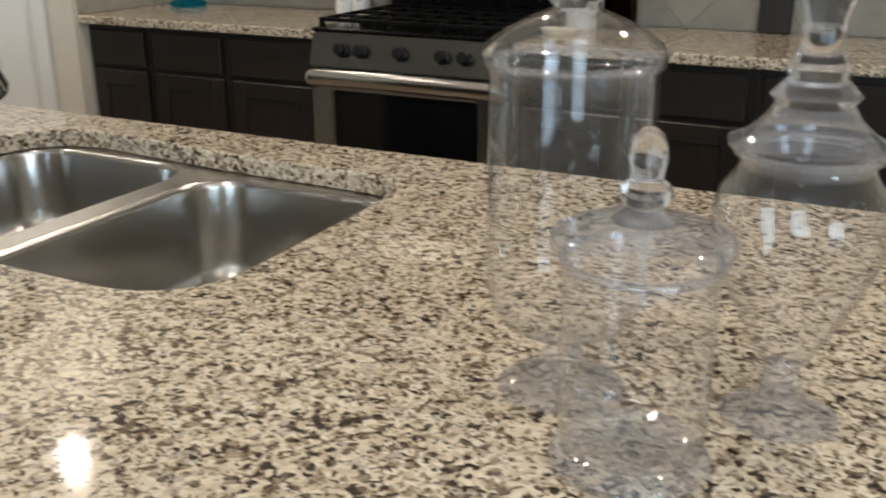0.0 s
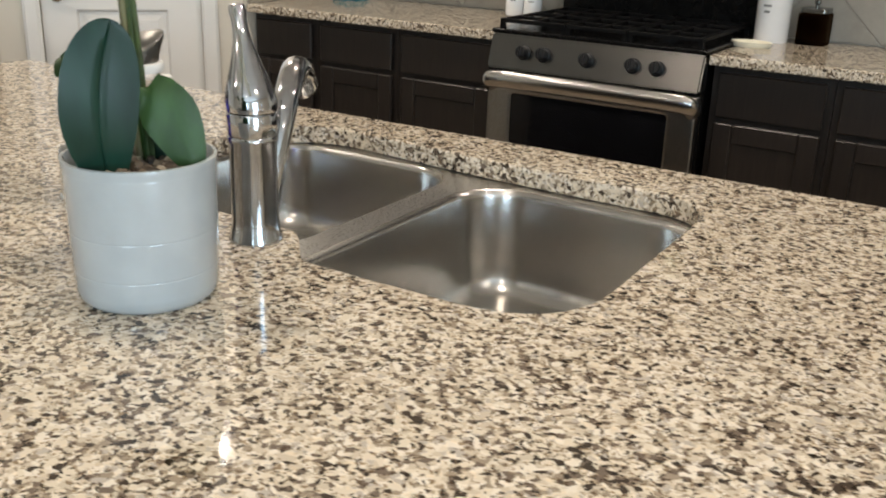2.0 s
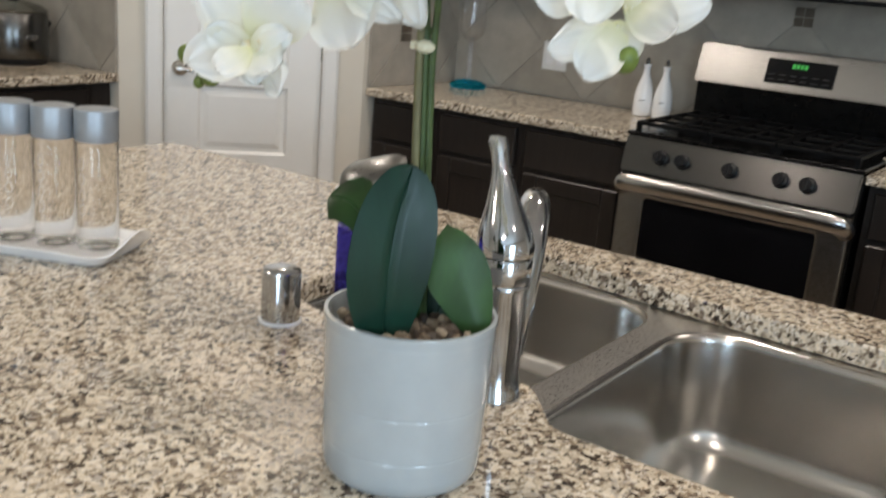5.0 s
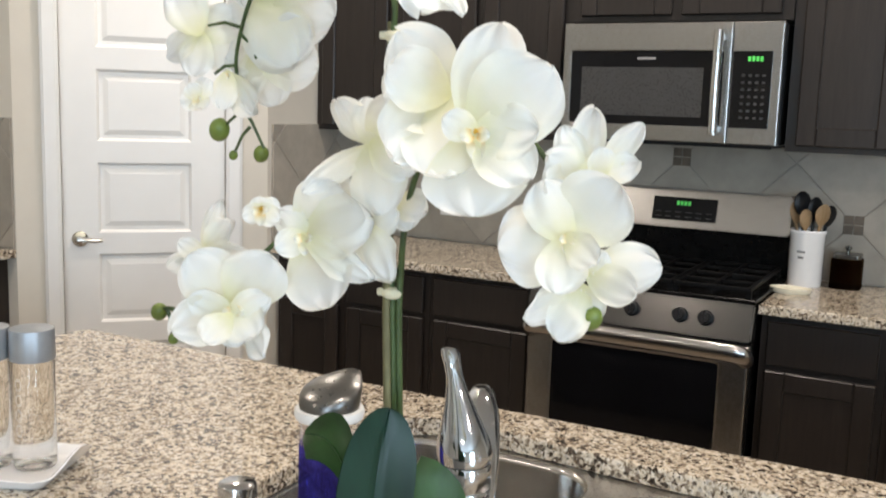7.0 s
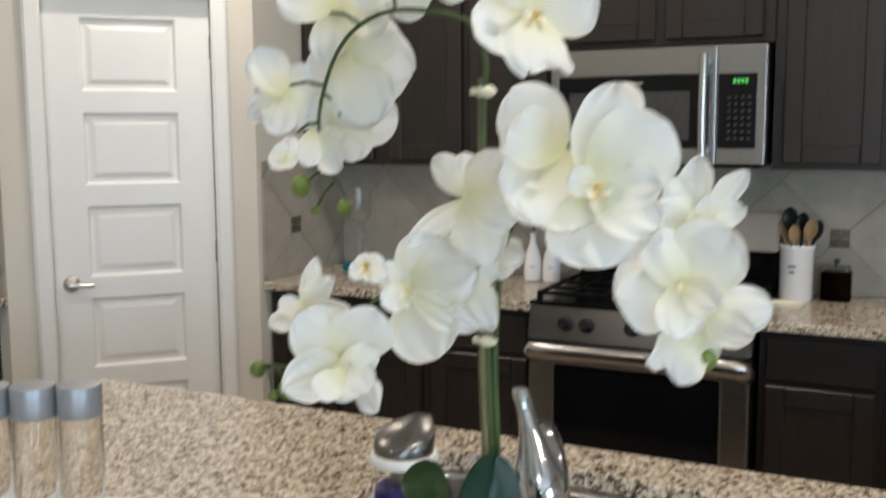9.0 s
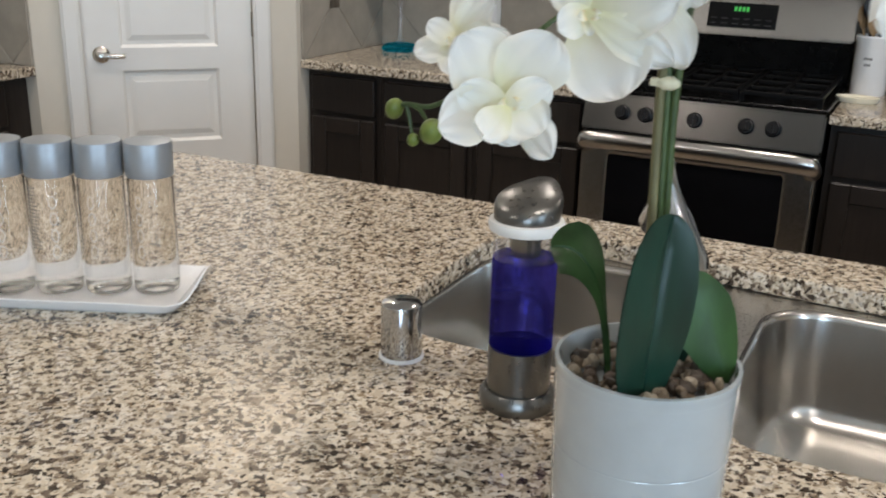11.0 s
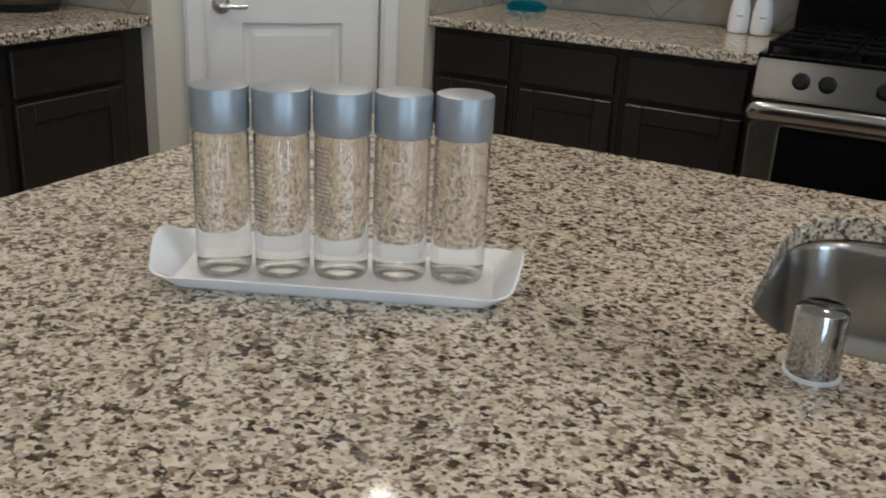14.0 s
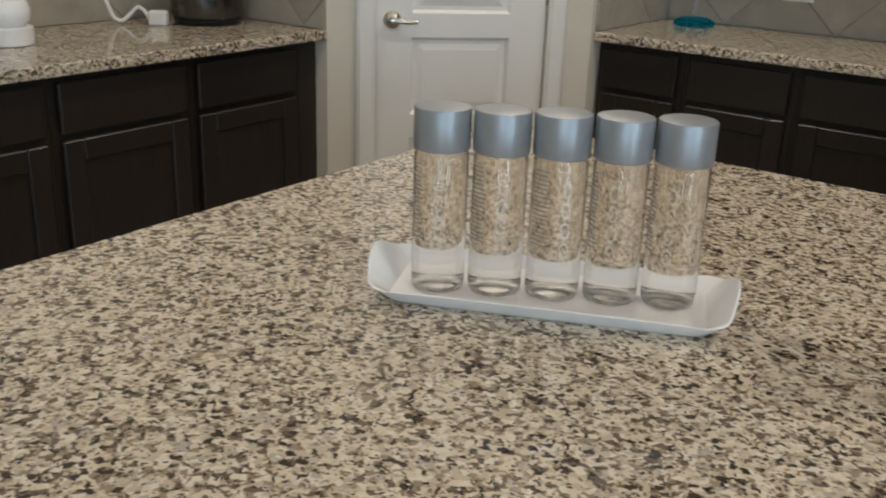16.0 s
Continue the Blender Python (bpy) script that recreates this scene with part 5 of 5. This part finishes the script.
bm.transform(Matrix.Diagonal((1, 0.62, 1, 1)))
part("dish", bm, CREAM_SOAP, sr, "", True)
for dx, hh in ((-1.612, 0.205), (-1.532, 0.205)):
    cb = thing("cruet_bottle", "white ceramic oil bottle with narrow neck", "bottle", pose(dx, 3.475, TOP), "white bottles by the range")
    part("bottle", lt([(0, 0.002), (0.03, 0.0), (0.036, 0.004), (0.0375, 0.03), (0.036, 0.075), (0.030, 0.11), (0.020, 0.14), (0.0135, 0.16), (0.012, 0.185), (0.015, 0.19), (0.015, 0.197), (0, 0.198)], 32), PORCELAIN, cb, "", True)
    part("stopper", lt([(0, 0.197), (0.008, 0.197), (0.007, 0.215), (0.003, 0.222), (0, 0.222)], 14), DIMMED_STEEL, cb, "metal pouring spout", True)
    bm = bmesh.new()
    for k, w in enumerate((0.3, 0.22, 0.26)):
        curved_bar(bm, 0.0372 - 0.0006 * k, radians(-75) - w, radians(-75) + w, 0.06 - 0.013 * k, 0.064 - 0.013 * k)
    part("print", bm, GREY_PRINT, cb)
vs = thing("hurricane_vase", "tall clear glass cylinder on a turquoise glass base", "vase", pose(-2.43, 3.475, TOP))
part("base", lt([(0, 0), (0.072, 0.0), (0.078, 0.006), (0.078, 0.016), (0.06, 0.028), (0.03, 0.034), (0, 0.035)], 36), BLUE_GLASS, vs, "turquoise glass base", True)
part("stem", lt([(0, 0.034), (0.02, 0.034), (0.011, 0.05), (0.009, 0.16), (0.012, 0.2), (0, 0.2)], 20), CLEAR_THICK, vs, "clear stem", True)
part("cup", lt(shell([(0.008, 0.2), (0.03, 0.208), (0.048, 0.23), (0.054, 0.27), (0.052, 0.33), (0.054, 0.36)], 0.002), 36), CLEAR, vs, "clear glass cup", True)

bd = thing("cutting_board", "dark brown wooden board leaning on the backsplash", "board", pose(0.05, 3.585, TOP, -4, 0, 0))
part("board", bx(-0.055, 0.055, -0.018, 0.0, 0.0, 0.30, bev=0.004), CABINET, bd)
kb = thing("jar_lid", "small round black lid on the counter", "lid", pose(0.24, 3.45, TOP))
part("lid", lt([(0, 0), (0.04, 0), (0.042, 0.004), (0.04, 0.014), (0.02, 0.02), (0, 0.021)], 24), BLACK_PLASTIC, kb, "", True)

# ---- things on the side counter ----
rc = thing("slow_cooker", "round brushed steel cooker with dark base", "cooker", pose(-3.62, 2.10, TOP))
part("base", lt([(0, 0), (0.10, 0), (0.112, 0.004), (0.118, 0.02), (0.112, 0.026), (0, 0.026)], 40), BLACK_PLASTIC, rc, "black plastic base", True)
part("drum", lt([(0, 0.026), (0.118, 0.026), (0.122, 0.04), (0.122, 0.19), (0.117, 0.198), (0, 0.198)], 40), DIMMED_STEEL, rc, "brushed steel drum", True)
part("lid", lt([(0.12, 0.198), (0.122, 0.204), (0.10, 0.222), (0.05, 0.238), (0.015, 0.242), (0.02, 0.256), (0.012, 0.266), (0, 0.267)], 40), DARK_CHROME, rc, "domed lid", True)
part("badge", bx(0.1195, 0.1265, -0.03, 0.02, 0.10, 0.116, bev=0.002), CHROME, rc, "small chrome latch")
for s in (-1, 1):
    part("side_handle", bx(-0.03, 0.03, s * 0.122 - 0.02, s * 0.122 + 0.02, 0.14, 0.165, bev=0.008), BLACK_PLASTIC, rc)
pl = thing("plug_adapter", "white plastic plug with a folded cord", "plug", pose(-3.66, 1.925, TOP, 0, 0, 35))
part("plug", bx(-0.03, 0.03, -0.022, 0.022, 0.0, 0.05, bev=0.006), WHITE_PLASTIC, pl)
part("cord", tube(bmesh.new(), smooth_path([(-0.03, 0, 0.02), (-0.05, 0.012, 0.045), (-0.075, 0.016, 0.055), (-0.10, 0.01, 0.03), (-0.125, 0.0, 0.012), (-0.15, -0.01, 0.03), (-0.18, -0.01, 0.11)], 6), 0.0065, 8), WHITE_PLASTIC, pl, "white cord", True)
cn = thing("canister", "white round canister with a glass lid", "canister", pose(-3.60, 1.36, TOP))
part("body", lt([(0, 0), (0.06, 0), (0.066, 0.004), (0.067, 0.05), (0.062, 0.054), (0, 0.054)], 32), WHITE_PLASTIC, cn, "", True)
part("bowl", lt([(0, 0.054), (0.045, 0.054), (0.06, 0.07), (0.064, 0.10), (0.055, 0.125), (0.03, 0.14), (0, 0.142)], 32), PORCELAIN, cn, "pale bowl", True)
part("handle", lt([(0, 0.141), (0.008, 0.141), (0.007, 0.155), (0.014, 0.163), (0.012, 0.172), (0, 0.175)], 16), DARK_CHROME, cn, "", True)

# ---- wall plates ----
def wall_plate(m, label):
    o = thing("outlet", label, "outlet", m)
    part("plate", bx(-0.058, 0.058, -0.006, 0, -0.058, 0.058, bev=0.002), WHITE_PLASTIC, o)
    for s in (-1, 1):
        part("socket", bx(s * 0.026 - 0.017, s * 0.026 + 0.017, -0.009, -0.005, -0.034, 0.034, bev=0.002), PORCELAIN, o)
    return o


wall_plate(pose(-2.09, BACK - 0.0125, 1.085), "white double outlet plate on the tiled backsplash")
wall_plate(pose(-0.13, BACK - 0.0125, 1.085), "white double outlet plate on the tiled backsplash")
wall_plate(pose(LEFT + 0.0125, 1.5, 1.09, 0, 0, 90), "white double outlet plate on the side backsplash")


# ---- backsplash tiles laid on the diagonal ----
def clip_poly(pts, x0, x1, z0, z1):
    for axis, lim, keep in ((0, x0, 1), (0, x1, -1), (1, z0, 1), (1, z1, -1)):
        out = []
        for i, p in enumerate(pts):
            q = pts[(i + 1) % len(pts)]
            a, b = (p[axis] - lim) * keep, (q[axis] - lim) * keep
            if a >= 0:
                out.append(p)
            if a * b < 0:
                t = a / (a - b)
                out.append((p[0] + (q[0] - p[0]) * t, p[1] + (q[1] - p[1]) * t))
        pts = out
        if len(pts) < 3:
            return []
    return pts


def backsplash(name, m, x0, x1, z0, z1, ox, oz, inserts, label):
    H, gap = 0.21, 0.0025
    bs = structure(name, bx(x0, x1, -0.006, -0.0005, z0, z1), GROUT, label, m)

    def piece(pn, pts, mat, y0, y1):
        cx, cz = sum(p[0] for p in pts) / len(pts), sum(p[1] for p in pts) / len(pts)
        bm = bmesh.new()
        lo = [bm.verts.new((x, y0, z)) for x, z in pts]
        mi = [bm.verts.new((x, y1 + 0.0012, z)) for x, z in pts]
        hi = [bm.verts.new((x + (cx - x) * 0.012, y1, z + (cz - z) * 0.012)) for x, z in pts]
        for a, b in ((lo, mi), (mi, hi)):
            for i in range(len(pts)):
                k = (i + 1) % len(pts)
                bm.faces.new((a[i], a[k], b[k], b[i]))
        bm.faces.new(hi)
        part(pn, bm, mat, bs)
    for i in range(int((x0 - ox) / H) - 2, int((x1 - ox) / H) + 3):
        for k in range(int((z0 - oz) / H) - 2, int((z1 - oz) / H) + 3):
            if (i + k) % 2 == 0:
                continue
            cx, cz, r = ox + i * H, oz + k * H, H - gap * 1.4
            pts = clip_poly([(cx - r, cz), (cx, cz - r), (cx + r, cz), (cx, cz + r)], x0 + 0.001, x1 - 0.001, z0 + 0.001, z1 - 0.001)
            if len(pts) >= 3 and max(p[0] for p in pts) - min(p[0] for p in pts) > 0.012:
                piece("tile", pts, TILE, -0.006, -0.010)
    for x, z in inserts:
        for a in (-1, 1):
            for b in (-1, 1):
                q = 0.0162
                piece("insert_tile", [(x + a * 0.0175 - q, z + b * 0.0175 - q), (x + a * 0.0175 + q, z + b * 0.0175 - q), (x + a * 0.0175 + q, z + b * 0.0175 + q), (x + a * 0.0175 - q, z + b * 0.0175 + q)], INSERT, -0.010, -0.013)


backsplash("backsplash_north", pose(0, BACK, 0), B0.x + 0.002, 1.45, TOP + 0.001, 1.40, -1.10, 1.335, [(-1.10, 1.335), (-0.47, 1.125), (0.16, 1.335), (-1.94, 1.335)], "beige stone tiles laid diagonally behind the range")
backsplash("backsplash_pantry", pose(B0.x, 0, 0, 0, 0, 90), EDGE_Y + 0.005, BACK - 0.012, TOP + 0.001, 1.405, 3.228, 1.13, [(3.228, 1.13)], "beige stone tiles on the pantry side wall")
backsplash("backsplash_west", pose(LEFT, 0, 0, 0, 0, 90), -0.12, A0.y - 0.001, TOP + 0.001, 1.405, 1.3, 1.13, [(1.3, 1.13)], "beige stone tiles laid diagonally at the side counter")
backsplash("backsplash_pantry_west", pose(0, A0.y, 0), LEFT + 0.012, A0.x - 0.004, TOP + 0.001, 1.405, -3.55, 1.13, [], "beige stone tiles beside the pantry")
